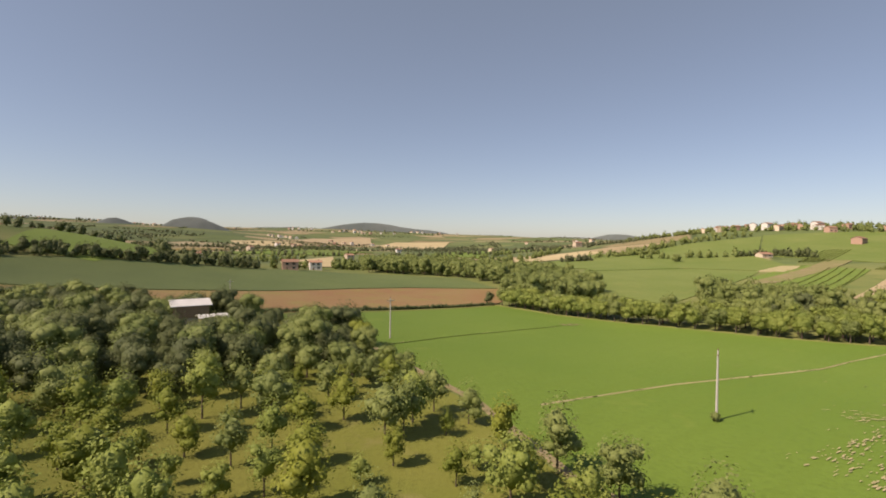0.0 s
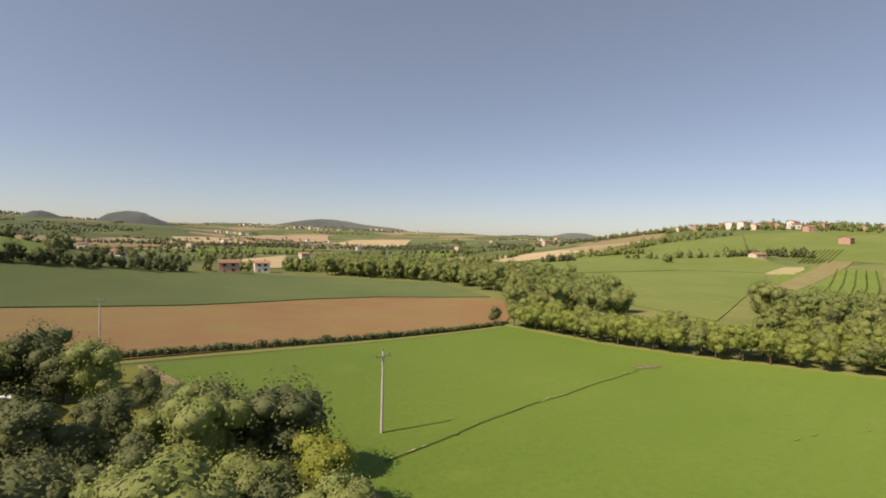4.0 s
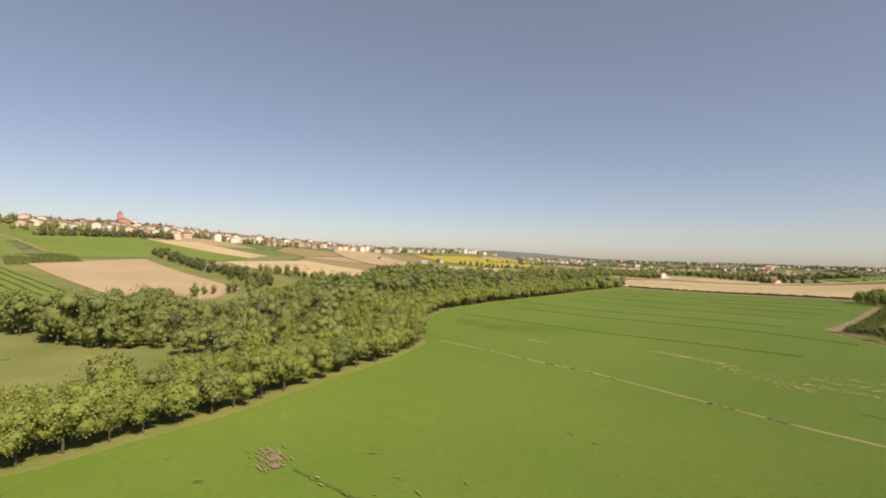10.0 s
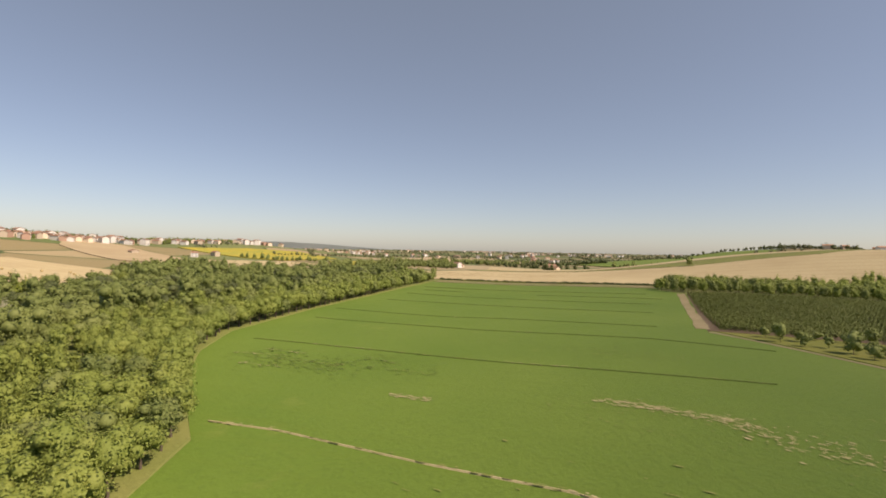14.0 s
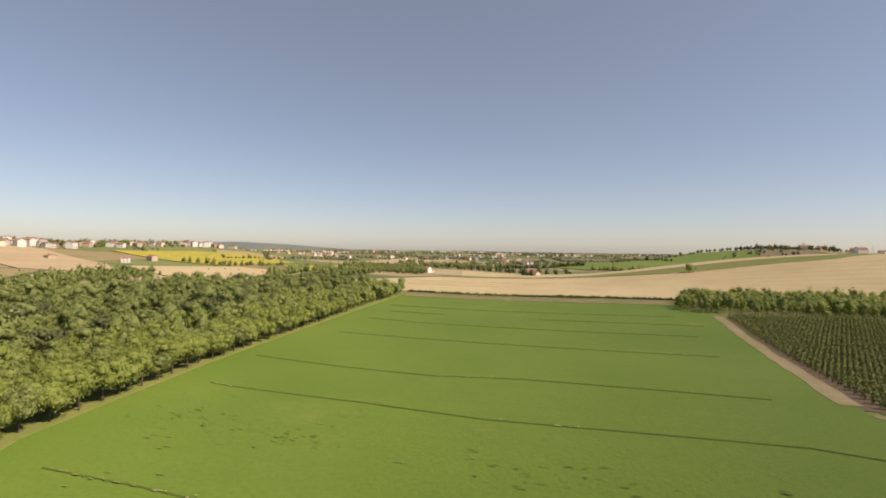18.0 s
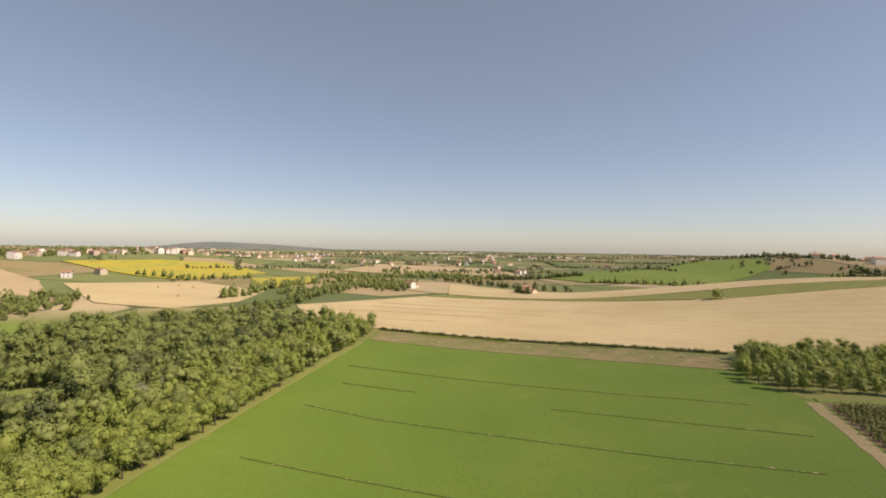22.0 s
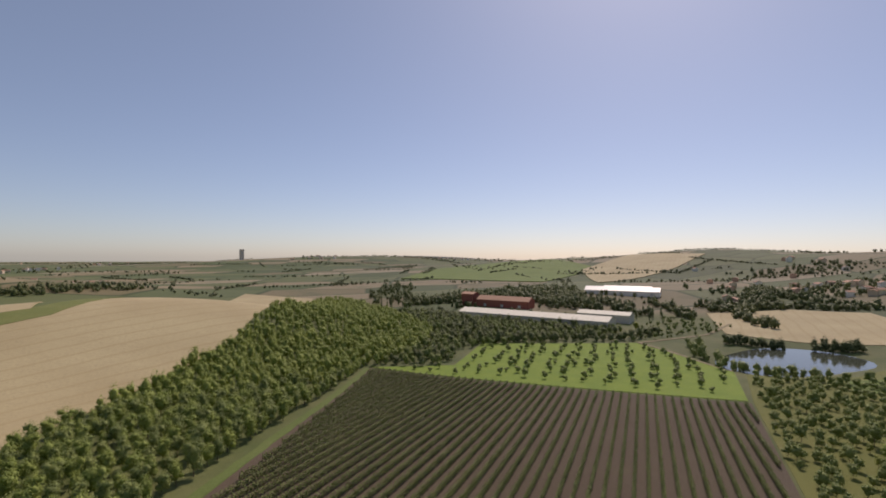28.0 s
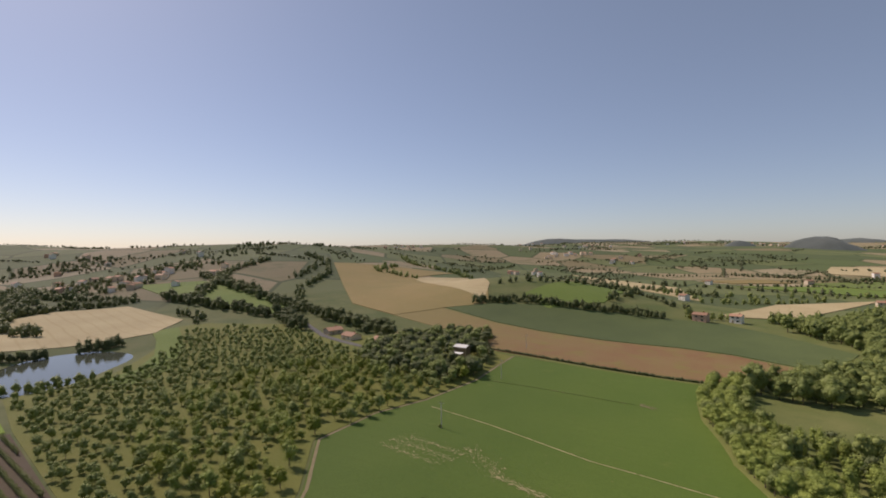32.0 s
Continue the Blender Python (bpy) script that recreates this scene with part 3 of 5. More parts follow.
# slope to the south-west
field("straw_field", [-309, -224, -394, -178, -404, -117, -301, -54, -236, -66, -216, -118, -206, -164], M_WHEAT, "dry straw coloured field behind the pond", 0.15)
field("green_slope", [-586, -145, -552, -56, -341, 46, -290, 19, -422, -74], M_BRIGHT, "light green slope below the village", 0.15)
field("tan_field", [-492, 230, -564, 352, -273, 245, -222, 213, -329, 209], M_WHEAT, "pale tan field on a slope", 0.3)
field("green_field", [-214, 249, -257, 340, -235, 402, -171, 314, -169, 250], M_BRIGHT, "green crop field on a slope", 0.15)
field("tan_strip", [-664, 643, -365, 617, -211, 488, -332, 534], M_WHEAT, "pale stubble strip", 0.2)
field("green_field", [-558, -648, -399, -917, -630, -1105, -1100, -1100, -900, -760], M_BRIGHT, "green crop field beyond the trees", 0.2)
field("straw_field", [-586, -538, -833, -757, -1300, -900, -1250, -640, -964, -580], M_WHEAT, "ripe straw coloured field on a hill", 0.2)


# ---- plants ----
def unit_ball(subdiv):
    bm = bmesh.new()
    bmesh.ops.create_icosphere(bm, subdivisions=subdiv, radius=1)
    v = np.array([p.co[:] for p in bm.verts])
    f = np.array([[q.index for q in p.verts] for p in bm.faces])
    bm.free()
    return v, f


BALL1, BALL2 = unit_ball(1), unit_ball(2)


def leaf_cards(rng, centre, normal, size):
    """Small bent diamond leaf clumps facing roughly along normal: two triangles each."""
    n = len(centre)
    nrm = normal + rng.normal(0, 0.42, (n, 3)) + (0, 0, 0.4)
    nrm /= np.linalg.norm(nrm, axis=1)[:, None]
    t = np.cross(nrm, rng.normal(0, 1, (n, 3)))
    t /= np.linalg.norm(t, axis=1)[:, None]
    b = np.cross(nrm, t)
    s = size * rng.uniform(0.55, 1.35, (n, 1))
    v = np.stack([centre - t * s, centre - b * s * 0.75 + nrm * s * 0.25, centre + t * s, centre + b * s * 0.75 + nrm * s * 0.25], 1).reshape(-1, 3)
    k = 4 * np.arange(n)[:, None]
    f = np.concatenate([k + [0, 1, 2], k + [0, 2, 3]])
    return v, f


def crown(rng, lobes, leaves, size, ball=None, core=0.8):
    """A crown: lumpy inner masses of foliage under many small leaf sprays."""
    ball = ball or BALL1
    vs, fs, off = [], [], 0
    lobes = np.array(lobes, float)
    for l in lobes:
        v = ball[0] * (1 + rng.uniform(-0.24, 0.1, (len(ball[0]), 1))) * l[3:] * core + l[:3]
        vs.append(v), fs.append(ball[1] + off)
        off += len(v)
    area = (lobes[:, 3] * lobes[:, 5]) ** 1.0
    pick = rng.choice(len(lobes), leaves, p=area / area.sum())
    d = rng.normal(0, 1, (leaves, 3))
    d[:, 2] += 0.25
    d /= np.linalg.norm(d, axis=1)[:, None]
    c = lobes[pick, :3] + d * lobes[pick, 3:] * rng.uniform(0.74, 1.12, (leaves, 1))
    v, f = leaf_cards(rng, c, d, size)
    vs.append(v), fs.append(f + off)
    return np.concatenate(vs), np.concatenate(fs)


def tube(points, radii, sides=6):
    v, f = [], []
    for i, (p, r) in enumerate(zip(points, radii)):
        for j in range(sides):
            a = 2 * math.pi * j / sides
            v.append((p[0] + r * math.cos(a), p[1] + r * math.sin(a), p[2]))
            if i:
                k, q = i * sides + j, i * sides + (j + 1) % sides
                f += [(k - sides, q - sides, q), (k - sides, q, k)]
    return np.array(v), np.array(f)


def trunk_of(rng, height, radius, spread):
    """A tapered trunk with a few limbs."""
    lean = rng.uniform(-0.15, 0.15, 2) * height * 0.3
    v, f = tube([(0, 0, -0.3), (0, 0, height * 0.3), (lean[0] * 0.5, lean[1] * 0.5, height * 0.6), (*lean, height)], [radius * 1.25, radius, radius * 0.75, radius * 0.35])
    for k in range(3):
        a = rng.uniform(0, 6.28)
        tip = (spread * math.cos(a), spread * math.sin(a), height * rng.uniform(0.85, 1.1))
        w, g = tube([(0, 0, height * 0.45), tuple(0.5 * q for q in tip[:2]) + (height * 0.75,), tip], [radius * 0.55, radius * 0.4, radius * 0.15], 4)
        g = g + len(v)
        v, f = np.concatenate([v, w]), np.concatenate([f, g])
    return v, f


def lobes_round(rng, n, height, bottom, r):
    out = [(0, 0, (height + bottom) / 2, r * 0.8, r * 0.8, (height - bottom) * 0.46)]
    for _ in range(n):
        a, q = rng.uniform(0, 6.28), r * rng.uniform(0.35, 0.68)
        z = rng.uniform(bottom + 0.22 * (height - bottom), height - 0.22 * (height - bottom))
        s = r * rng.uniform(0.38, 0.6)
        out.append((q * math.cos(a), q * math.sin(a), z, s, s, s * rng.uniform(0.7, 1.0)))
    return out


def kinds(name, count, seed, make):
    out = []
    for k in range(count):
        rng = np.random.default_rng(seed * 31 + k)
        out.append(make(rng))
    return out


def walnut(rng):
    hgt, r = rng.uniform(6.6, 8.2), rng.uniform(2.6, 3.3)
    return trunk_of(rng, 4.2, 0.16, 1.5), crown(rng, lobes_round(rng, 10, hgt, 1.8, r), 1500, 0.16, BALL2, 0.74)


def woodland(rng):
    hgt, r = rng.uniform(8, 11.5), rng.uniform(3.2, 4.3)
    return trunk_of(rng, 5.5, 0.22, 2.0), crown(rng, lobes_round(rng, 13, hgt, 0.7, r), 1900, 0.17, BALL2, 0.74)


def young(rng):
    hgt, r = rng.uniform(4.8, 7.2), rng.uniform(1.5, 2.25)
    return trunk_of(rng, 3.4, 0.09, 0.8), crown(rng, lobes_round(rng, 9, hgt, 0.45, r), 900, 0.12, BALL1, 0.66)


def low_bush(rng):
    hgt, r = rng.uniform(2.0, 3.0), rng.uniform(1.2, 1.8)
    return trunk_of(rng, 1.2, 0.07, 0.6), crown(rng, lobes_round(rng, 4, hgt, 0.1, r), 170, 0.26)


def plantation(rng):
    hgt, r = rng.uniform(6.8, 8.8), rng.uniform(1.9, 2.5)
    return trunk_of(rng, 3.6, 0.12, 1.1), crown(rng, lobes_round(rng, 9, hgt, 0.2, r), 850, 0.17, BALL1, 0.74)


def plantation_far(rng):
    hgt, r = rng.uniform(6.2, 8.4), rng.uniform(2.1, 2.8)
    return tube([(0, 0, -0.3), (0, 0, 3.0)], [0.14, 0.1], 4), crown(rng, lobes_round(rng, 6, hgt, -0.3, r), 240, 0.3, core=0.82)


def woodland_far(rng):
    hgt, r = rng.uniform(8, 11.5), rng.uniform(3.2, 4.3)
    return tube([(0, 0, -0.3), (0, 0, 5.0)], [0.24, 0.16], 4), crown(rng, lobes_round(rng, 10, hgt, 0.5, r), 480, 0.33, core=0.8)


def woodland_mid(rng):
    hgt, r = rng.uniform(8, 11.5), rng.uniform(3.2, 4.3)
    return tube([(0, 0, -0.3), (0, 0, 5.0)], [0.24, 0.16], 5), crown(rng, lobes_round(rng, 11, hgt, 0.5, r), 800, 0.25, BALL1, 0.78)


def young_far(rng):
    hgt, r = rng.uniform(4.0, 6.2), rng.uniform(1.7, 2.5)
    return tube([(0, 0, -0.3), (0, 0, 2.6)], [0.09, 0.07], 4), crown(rng, lobes_round(rng, 6, hgt, 0.2, r), 260, 0.21, core=0.78)


def cypress(rng):
    hgt = rng.uniform(9, 13)
    return trunk_of(rng, 3.0, 0.14, 0.3), crown(rng, [(0, 0, hgt * 0.45, 1.0, 1.0, hgt * 0.45), (0, 0, hgt * 0.7, 0.7, 0.7, hgt * 0.32)], 160, 0.4)


def far_tree(rng):
    hgt, r = rng.uniform(6.5, 10), rng.uniform(3.0, 4.4)
    return tube([(0, 0, -0.3), (0, 0, 3.0)], [0.25, 0.2], 4), crown(rng, lobes_round(rng, 3, hgt, -1.6, r), 40, 0.9)


def distant_tree(rng):
    hgt, r = rng.uniform(4.5, 8.5), rng.uniform(2.6, 4.6)
    return tube([(0, 0, -0.3), (0, 0, 2.0)], [0.25, 0.2], 3), crown(rng, lobes_round(rng, 1, hgt, -0.4, r), 7, 1.3)


KIND = {n: kinds(n, c, i + 1, m) for i, (n, c, m) in enumerate((("walnut", 5, walnut), ("wood", 6, woodland), ("young", 6, young), ("bush", 4, low_bush), ("plantation", 5, plantation), ("cypress", 3, cypress), ("far", 6, far_tree), ("distant", 8, distant_tree), ("plantation_far", 6, plantation_far), ("wood_far", 7, woodland_far), ("wood_mid", 7, woodland_mid), ("young_far", 6, young_far)))}
MESHES = {}


def tree_meshes(kind, k, leaf):
    key = (kind, k, leaf.name)
    if key not in MESHES:
        (tv, tf), (cv, cf) = KIND[kind][k]
        MESHES[key] = mesh_of("trunk", tv, tf, M_BARK, True), mesh_of("crown", cv, cf, leaf, True)
    return MESHES[key]


def plant(name, kind, leaf, x, y, scale, turn, k, label, group):
    trunk, top = tree_meshes(kind, k % len(KIND[kind]), leaf)
    base = new(name)
    base.matrix_world = pose(x, y, h(x, y) + 0.1, 0, 0, turn) @ Matrix.Diagonal((scale, scale, scale * (0.92 + 0.16 * ((k * 7) % 10) / 10), 1))
    for n, me in (("trunk", trunk), ("crown", top)):
        ob = new(n, me)
        ob.parent = base
    return tagged(base, label, "tree" if "tree" in name else "bush", group)


def stand(name, places, kind, leaf, label, lo=0.8, hi=1.25, category="trees", seed=5, lift=0.05):
    """A wood or far row of trees as one object."""
    rng = np.random.default_rng(seed)
    vs, fs, ms, off = [], [], [], 0
    for x, y in places:
        (tv, tf), (cv, cf) = KIND[kind][rng.integers(len(KIND[kind]))]
        s, a = rng.uniform(lo, hi), rng.uniform(0, 6.28)
        rot = np.array([[math.cos(a), -math.sin(a), 0], [math.sin(a), math.cos(a), 0], [0, 0, rng.uniform(0.85, 1.2)]]) * s
        at = np.array([x, y, h(x, y) + lift])
        for v, f, m in ((tv, tf, 0), (cv, cf, 1)):
            vs.append(v @ rot.T + at), fs.append(f + off), ms.append(np.full(len(f), m))
            off += len(v)
    if not vs:
        return None
    me = mesh_of(name, np.concatenate(vs), np.concatenate(fs), [M_BARK, leaf], True)
    me.polygons.foreach_set("material_index", np.concatenate(ms).astype(np.int32))
    return tagged(new(name, me), label, category, kind="stuff")


def scatter(flat, gap, seed, jitter=0.35, angle=0.0):
    """Places in a polygon, on a jittered grid turned by that angle."""
    poly = pairs(flat)
    rng = np.random.default_rng(seed)
    c, s = math.cos(radians(angle)), math.sin(radians(angle))
    gx, gy = gap if isinstance(gap, tuple) else (gap, gap)
    px = [c * x + s * y for x, y in poly]
    py = [-s * x + c * y for x, y in poly]
    U, V = np.meshgrid(np.arange(min(px), max(px), gx), np.arange(min(py), max(py), gy))
    U, V = U.ravel() + rng.uniform(-jitter, jitter, U.size) * gx, V.ravel() + rng.uniform(-jitter, jitter, V.size) * gy
    X, Y = c * U - s * V, s * U + c * V
    keep = inside(poly, X, Y)
    return list(zip(X[keep].tolist(), Y[keep].tolist()))


def along(flat, gap, width, seed):
    rng = np.random.default_rng(seed)
    out = []
    pts = pairs(flat)
    for (x0, y0), (x1, y1) in zip(pts, pts[1:]):
        d = math.hypot(x1 - x0, y1 - y0)
        for i in range(max(1, int(d / gap))):
            t = (i + rng.uniform(0, 0.9)) / max(1, int(d / gap))
            w = rng.uniform(-0.5, 0.5) * width
            out.append((x0 + (x1 - x0) * t - (y1 - y0) / d * w, y0 + (y1 - y0) * t + (x1 - x0) / d * w))
    return out


def hedge(name, flat, height, width, leaf, label, seed, per_m=26, size=0.24):
    """A clipped row of shrubs: a lumpy core under leaf clumps."""
    rng = np.random.default_rng(seed)
    pts = pairs(flat)
    base = new(name)
    x0, y0 = pts[0]
    base.location = (x0, y0, h(x0, y0))
    vs, fs, off = [], [], 0
    for (ax, ay), (bx, by) in zip(pts, pts[1:]):
        d = math.hypot(bx - ax, by - ay)
        n = max(2, int(d / 1.2))
        t = np.linspace(0, 1, n)
        X, Y = ax + (bx - ax) * t + rng.uniform(-0.2, 0.2, n), ay + (by - ay) * t + rng.uniform(-0.2, 0.2, n)
        Z, hh = rise(X, Y) + 0.1, height * rng.uniform(0.6, 1.15, n)
        for x, y, z, q in zip(X, Y, Z, hh):
            v = BALL1[0] * (width * 0.5, width * 0.5, q * 0.5) * rng.uniform(0.8, 1.2, (12, 1)) + (x - x0, y - y0, z + q * 0.45 - base.location.z)
            vs.append(v), fs.append(BALL1[1] + off)
            off += 12
        m = int(d * per_m)
        u = rng.uniform(0, 1, m)
        dirn = rng.normal(0, 1, (m, 3))
        dirn[:, 2] = np.abs(dirn[:, 2])
        dirn /= np.linalg.norm(dirn, axis=1)[:, None]
        q = np.interp(u, t, hh)
        c = np.stack([np.interp(u, t, X) - x0, np.interp(u, t, Y) - y0, np.interp(u, t, Z) - base.location.z], -1) + dirn * np.stack([np.full(m, width * 0.55), np.full(m, width * 0.55), q], -1)
        v, f = leaf_cards(rng, c, dirn, size)
        vs.append(v), fs.append(f + off)
        off += len(v)
    ob = new("foliage", mesh_of("foliage", np.concatenate(vs), np.concatenate(fs), leaf))
    ob.parent = base
    return tagged(base, label, "hedge")


# hedge between the brown and the green crop, and the one before the wheat
hedge("hedge", [-75, 138, -40, 163, -5, 188, 27, 212], 1.7, 1.6, M_DARKLEAF, "low dark green hedge between two fields", 3)
hedge("hedge", [228, -158, 265, -137, 300, -118, 340, -99, 374, -84], 1.7, 2.0, M_DARKLEAF, "low dark hedge before the wheat field", 4)

hedge("weed_row", [306, -112, 330, -101, 352, -91], 0.8, 1.5, M_YOUNG, "light green weeds along the fallow strip", 6, 9, 0.3)
hedge("weed_row", [262, -133, 284, -122], 0.6, 1.3, M_YOUNG, "light green weeds along the fallow strip", 7, 9, 0.3)
# row plantation along the crop
EDGE = pairs(FIELD_EDGE)


def from_edge(x, y):
    best = 1e9
    for (ax, ay), (bx, by) in zip(EDGE, EDGE[1:]):
        t = max(0, min(1, ((x - ax) * (bx - ax) + (y - ay) * (by - ay)) / ((bx - ax) ** 2 + (by - ay) ** 2)))
        best = min(best, math.hypot(x - ax - t * (bx - ax), y - ay - t * (by - ay)))
    return best


BELT = [31, 214, 49, 182, 64.5, 166.5, 86, 151.5, 99, 140.5, 117.5, 129.5, 150, 126.5, 174, 120.5, 196.5, 109.5, 232.5, 74, 292, 10, 352, -58, 375, -81, 400, -78, 430, -42, 442, 12, 436, 52, 372, 112, 262, 172, 205, 178, 165, 184, 142, 196, 120, 196, 104, 184, 93, 172, 73, 182, 57, 199, 45, 216]
GLADE = pairs([304, 92, 338, 94, 340, 68, 328, 50, 313, 54, 306, 78])
belt = [p for p in scatter(BELT, 5.2, 11, 0.3, 35) if not inside(GLADE, np.array([p[0]]), np.array([p[1]]))[0]]
rnd = random.Random(4)
near_belt = []
for off in (2.2, 7.0, 12.0):
    for (ax, ay), (bx, by) in zip(EDGE[:-2], EDGE[1:-1]):
        d = math.hypot(bx - ax, by - ay)
        for i in range(round(d / 4.9)):
            t = (i + 0.5) / round(d / 4.9)
            near_belt.append((ax + (bx - ax) * t - (by - ay) / d * off + rnd.uniform(-0.4, 0.4), ay + (by - ay) * t + (bx - ax) / d * off + rnd.uniform(-0.4, 0.4)))
near_belt = [p for p in near_belt if p[0] < 300]
for n, (x, y) in enumerate(near_belt):
    plant("walnut_tree", "walnut", M_LEAF if n % 6 else M_WOOD, x, y, rnd.uniform(0.85, 1.15), rnd.uniform(0, 360), n, "leafy green plantation tree beside the crop field", "trees along the crop field")
rest = [p for p in belt if not (from_edge(*p) < 14.5 and p[0] < 300)]
inner = [p for p in rest if from_edge(*p) < 34]
stand("plantation_belt", [p for n, p in enumerate(inner) if n % 5 and p[0] < 250], "plantation", M_LEAF, "dense belt of leafy green trees", 0.65, 1.1, seed=46)
stand("plantation_belt", [p for n, p in enumerate(inner) if n % 5 and p[0] >= 250], "plantation_far", M_LEAF, "dense belt of leafy green trees", 0.7, 1.15, seed=6)
stand("darker_trees", inner[::5], "wood_mid", M_WOOD, "darker trees scattered in the green belt", 0.65, 1.0, seed=16)
outer = [p for p in rest if from_edge(*p) >= 34]
clump = scatter([112, 194, 120, 222, 142, 250, 170, 244, 192, 214, 162, 203, 146, 194, 130, 196], 5.8, 24, 0.4)
stand("woodland", [p for n, p in enumerate(outer) if n % 5 in (0, 3) and p[0] < 215] + clump[::2], "wood_mid", M_WOOD, "mixed deciduous wood with rounded crowns", 0.55, 1.1, seed=47)
stand("woodland", [p for n, p in enumerate(outer) if n % 5 in (0, 3) and p[0] >= 215] + clump[1::2], "wood_far", M_WOOD, "mixed deciduous wood with rounded crowns", 0.55, 1.2, seed=7)
stand("wood_edge", along([136, 178, 165, 182, 230, 176, 300, 156, 372, 114, 436, 56], 5, 16, 27), "plantation_far", M_YOUNG, "lighter bushy trees at the edge of the wood", 0.6, 1.2, seed=27)
stand("glade_edge", along([302, 96, 342, 98, 344, 66, 329, 46, 309, 51, 303, 78], 4, 5, 28), "wood_far", M_WOOD, "tall crowns round a small glade", 0.6, 0.95, seed=28)
stand("woodland", [p for n, p in enumerate(outer) if n % 5 == 1], "wood_far", M_DARKLEAF, "darker crowns of a mixed wood", 0.6, 1.0, seed=17)
for n, (x, y) in enumerate([(246, 112), (302, 38), (306, 33), (262, 120), (190, 190), (228, 160), (312, 30)]):
    plant("willow_tree", "young", M_SILVER, x, y, 1.3, 40 * n, n, "silvery leaved willow among darker trees", "silvery trees")
# creek wood beyond the brown field
CREEK = [33, 218, 58, 212, 74, 226, 94, 262, 90, 330, 70, 400, 10, 470, -45, 480, -50, 385, -20, 372, 28, 345, 48, 290]
creek = scatter(CREEK, 7.0, 13, 0.4, 10)
for n, (x, y) in enumerate(creek[::2]):
    plant("woodland_tree", "wood_mid", M_WOOD, x, y, rnd.uniform(0.95, 1.45), rnd.uniform(0, 360), n, "large deciduous tree of the creek wood", "trees of the creek wood")
stand("creek_wood", creek[1::2], "wood_far", M_WOOD, "undergrowth and trees of the creek wood", 0.6, 1.2, seed=8)

# young trees of the orchard meadow
ORCHARD = [66, 10, 32, 18, 12, 44, 3, 68, -9, 84, -26, 72, -60, 63, -100, 66, -115, 60, -150, 50, -205, 36, -238, -8, -232, -44, -170, -48, -112, -56, -100, -64, -72, -98, -25, -78, 66, -35.5, 114, -8]
orchard = scatter(ORCHARD, (5.2, 6.8), 17, 0.22, 55)
orchard = [p for n, p in enumerate(orchard) if (n * 13) % 17 > 1]
near_orchard = sorted(orchard, key=lambda p: math.hypot(p[0] - 5, p[1] - 45))[:270]
for n, (x, y) in enumerate(near_orchard):
    plant("young_tree", "young", M_YOUNG if n % 5 in (0, 2) else M_LEAF if n % 5 in (1, 3) else M_WOOD, x, y, rnd.choice((0.55, 0.75, 0.9, 1.0, 1.15, 1.3)), rnd.uniform(0, 360), n, "slender young tree standing in mown grass", "young trees of the meadow")
taken = set(near_orchard)
stand("young_plantation", [p for p in orchard if p not in taken], "young_far", M_WOOD, "rows of young trees in grass", 0.5, 1.0, seed=9)
shrubs = [p for p in scatter([114, -9, 66, -35.5, -25, -78, -72, -99, -100, -64, -138, -40, -165, 20, -60, 60, 0, 20, 60, 6], 6.0, 44, 0.5) if rnd.random() < 0.65]
stand("orchard_shrubs", shrubs, "young_far", M_WOOD, "bushy shrubs among the young trees", 0.4, 0.75, "shrubs", seed=44)
# grove round the farm shed
GROVE = [-15, 106, -10, 93, -15, 81, -27, 71, -46, 61, -72, 58, -100, 66, -128, 92, -140, 140, -112, 168, -80, 140, -60, 138, -36, 122]
for n, (x, y) in enumerate(scatter(GROVE, 5.5, 19, 0.4, 15)):
    if math.hypot(x + 50, y - 110) > 10:
        plant("grove_tree", "wood", (M_DARKLEAF, M_WOOD, M_DARKLEAF)[n % 3], x, y, rnd.uniform(0.5, 0.92), rnd.uniform(0, 360), n, "dark dense tree of the grove by the shed", "trees of the grove")
for n, (x, y, s) in enumerate([(-18, 105, 1.08), (-27, 110, 0.8), (-14, 98, 0.7), (-20, 97, 0.78), (-12, 91, 0.62), (-17, 88, 0.66), (-8, 86, 0.55), (-25, 90, 0.8), (-4, 80, 0.5), (-10, 80, 0.55), (-15, 82, 0.6), (0, 74, 0.4), (-20, 80, 0.62), (-24, 76, 0.6), (-30, 84, 0.7)]):
    plant("oak_tree", "wood", M_DARKLEAF if n == 0 else M_YOUNG if n == 2 else M_WOOD, x, y, s, 70 * n, n, "broad round tree at the edge of the crop", "broad trees by the pole")
# planted strip between the vines and the wheat
STRIP = [224, -158, 208, -116, 194, -109, 184, -119, 127, -174, 77, -221, 26, -240, -20, -290, -60, -420, -100, -590, -62, -600, 30, -440, 122, -285, 186, -212]
strip_trees = scatter(STRIP, (5.0, 5.8), 23, 0.2, 43)
near_strip = [p for p in strip_trees if p[1] > -205]
for n, (x, y) in enumerate(near_strip[:300]):
    plant("plantation_tree", "plantation", M_LEAF if n % 2 else M_WOOD, x, y, rnd.uniform(0.75, 1.12), rnd.uniform(0, 360), n, "bushy green tree in a close planted strip", "trees of the planted strip")
taken = set(near_strip[:300])
stand("planted_strip", [p for n, p in enumerate(strip_trees) if p not in taken and (p[1] > -290 or n % 3)], "plantation_far", M_LEAF, "close planted strip of bushy trees", 0.7, 1.1, seed=10)

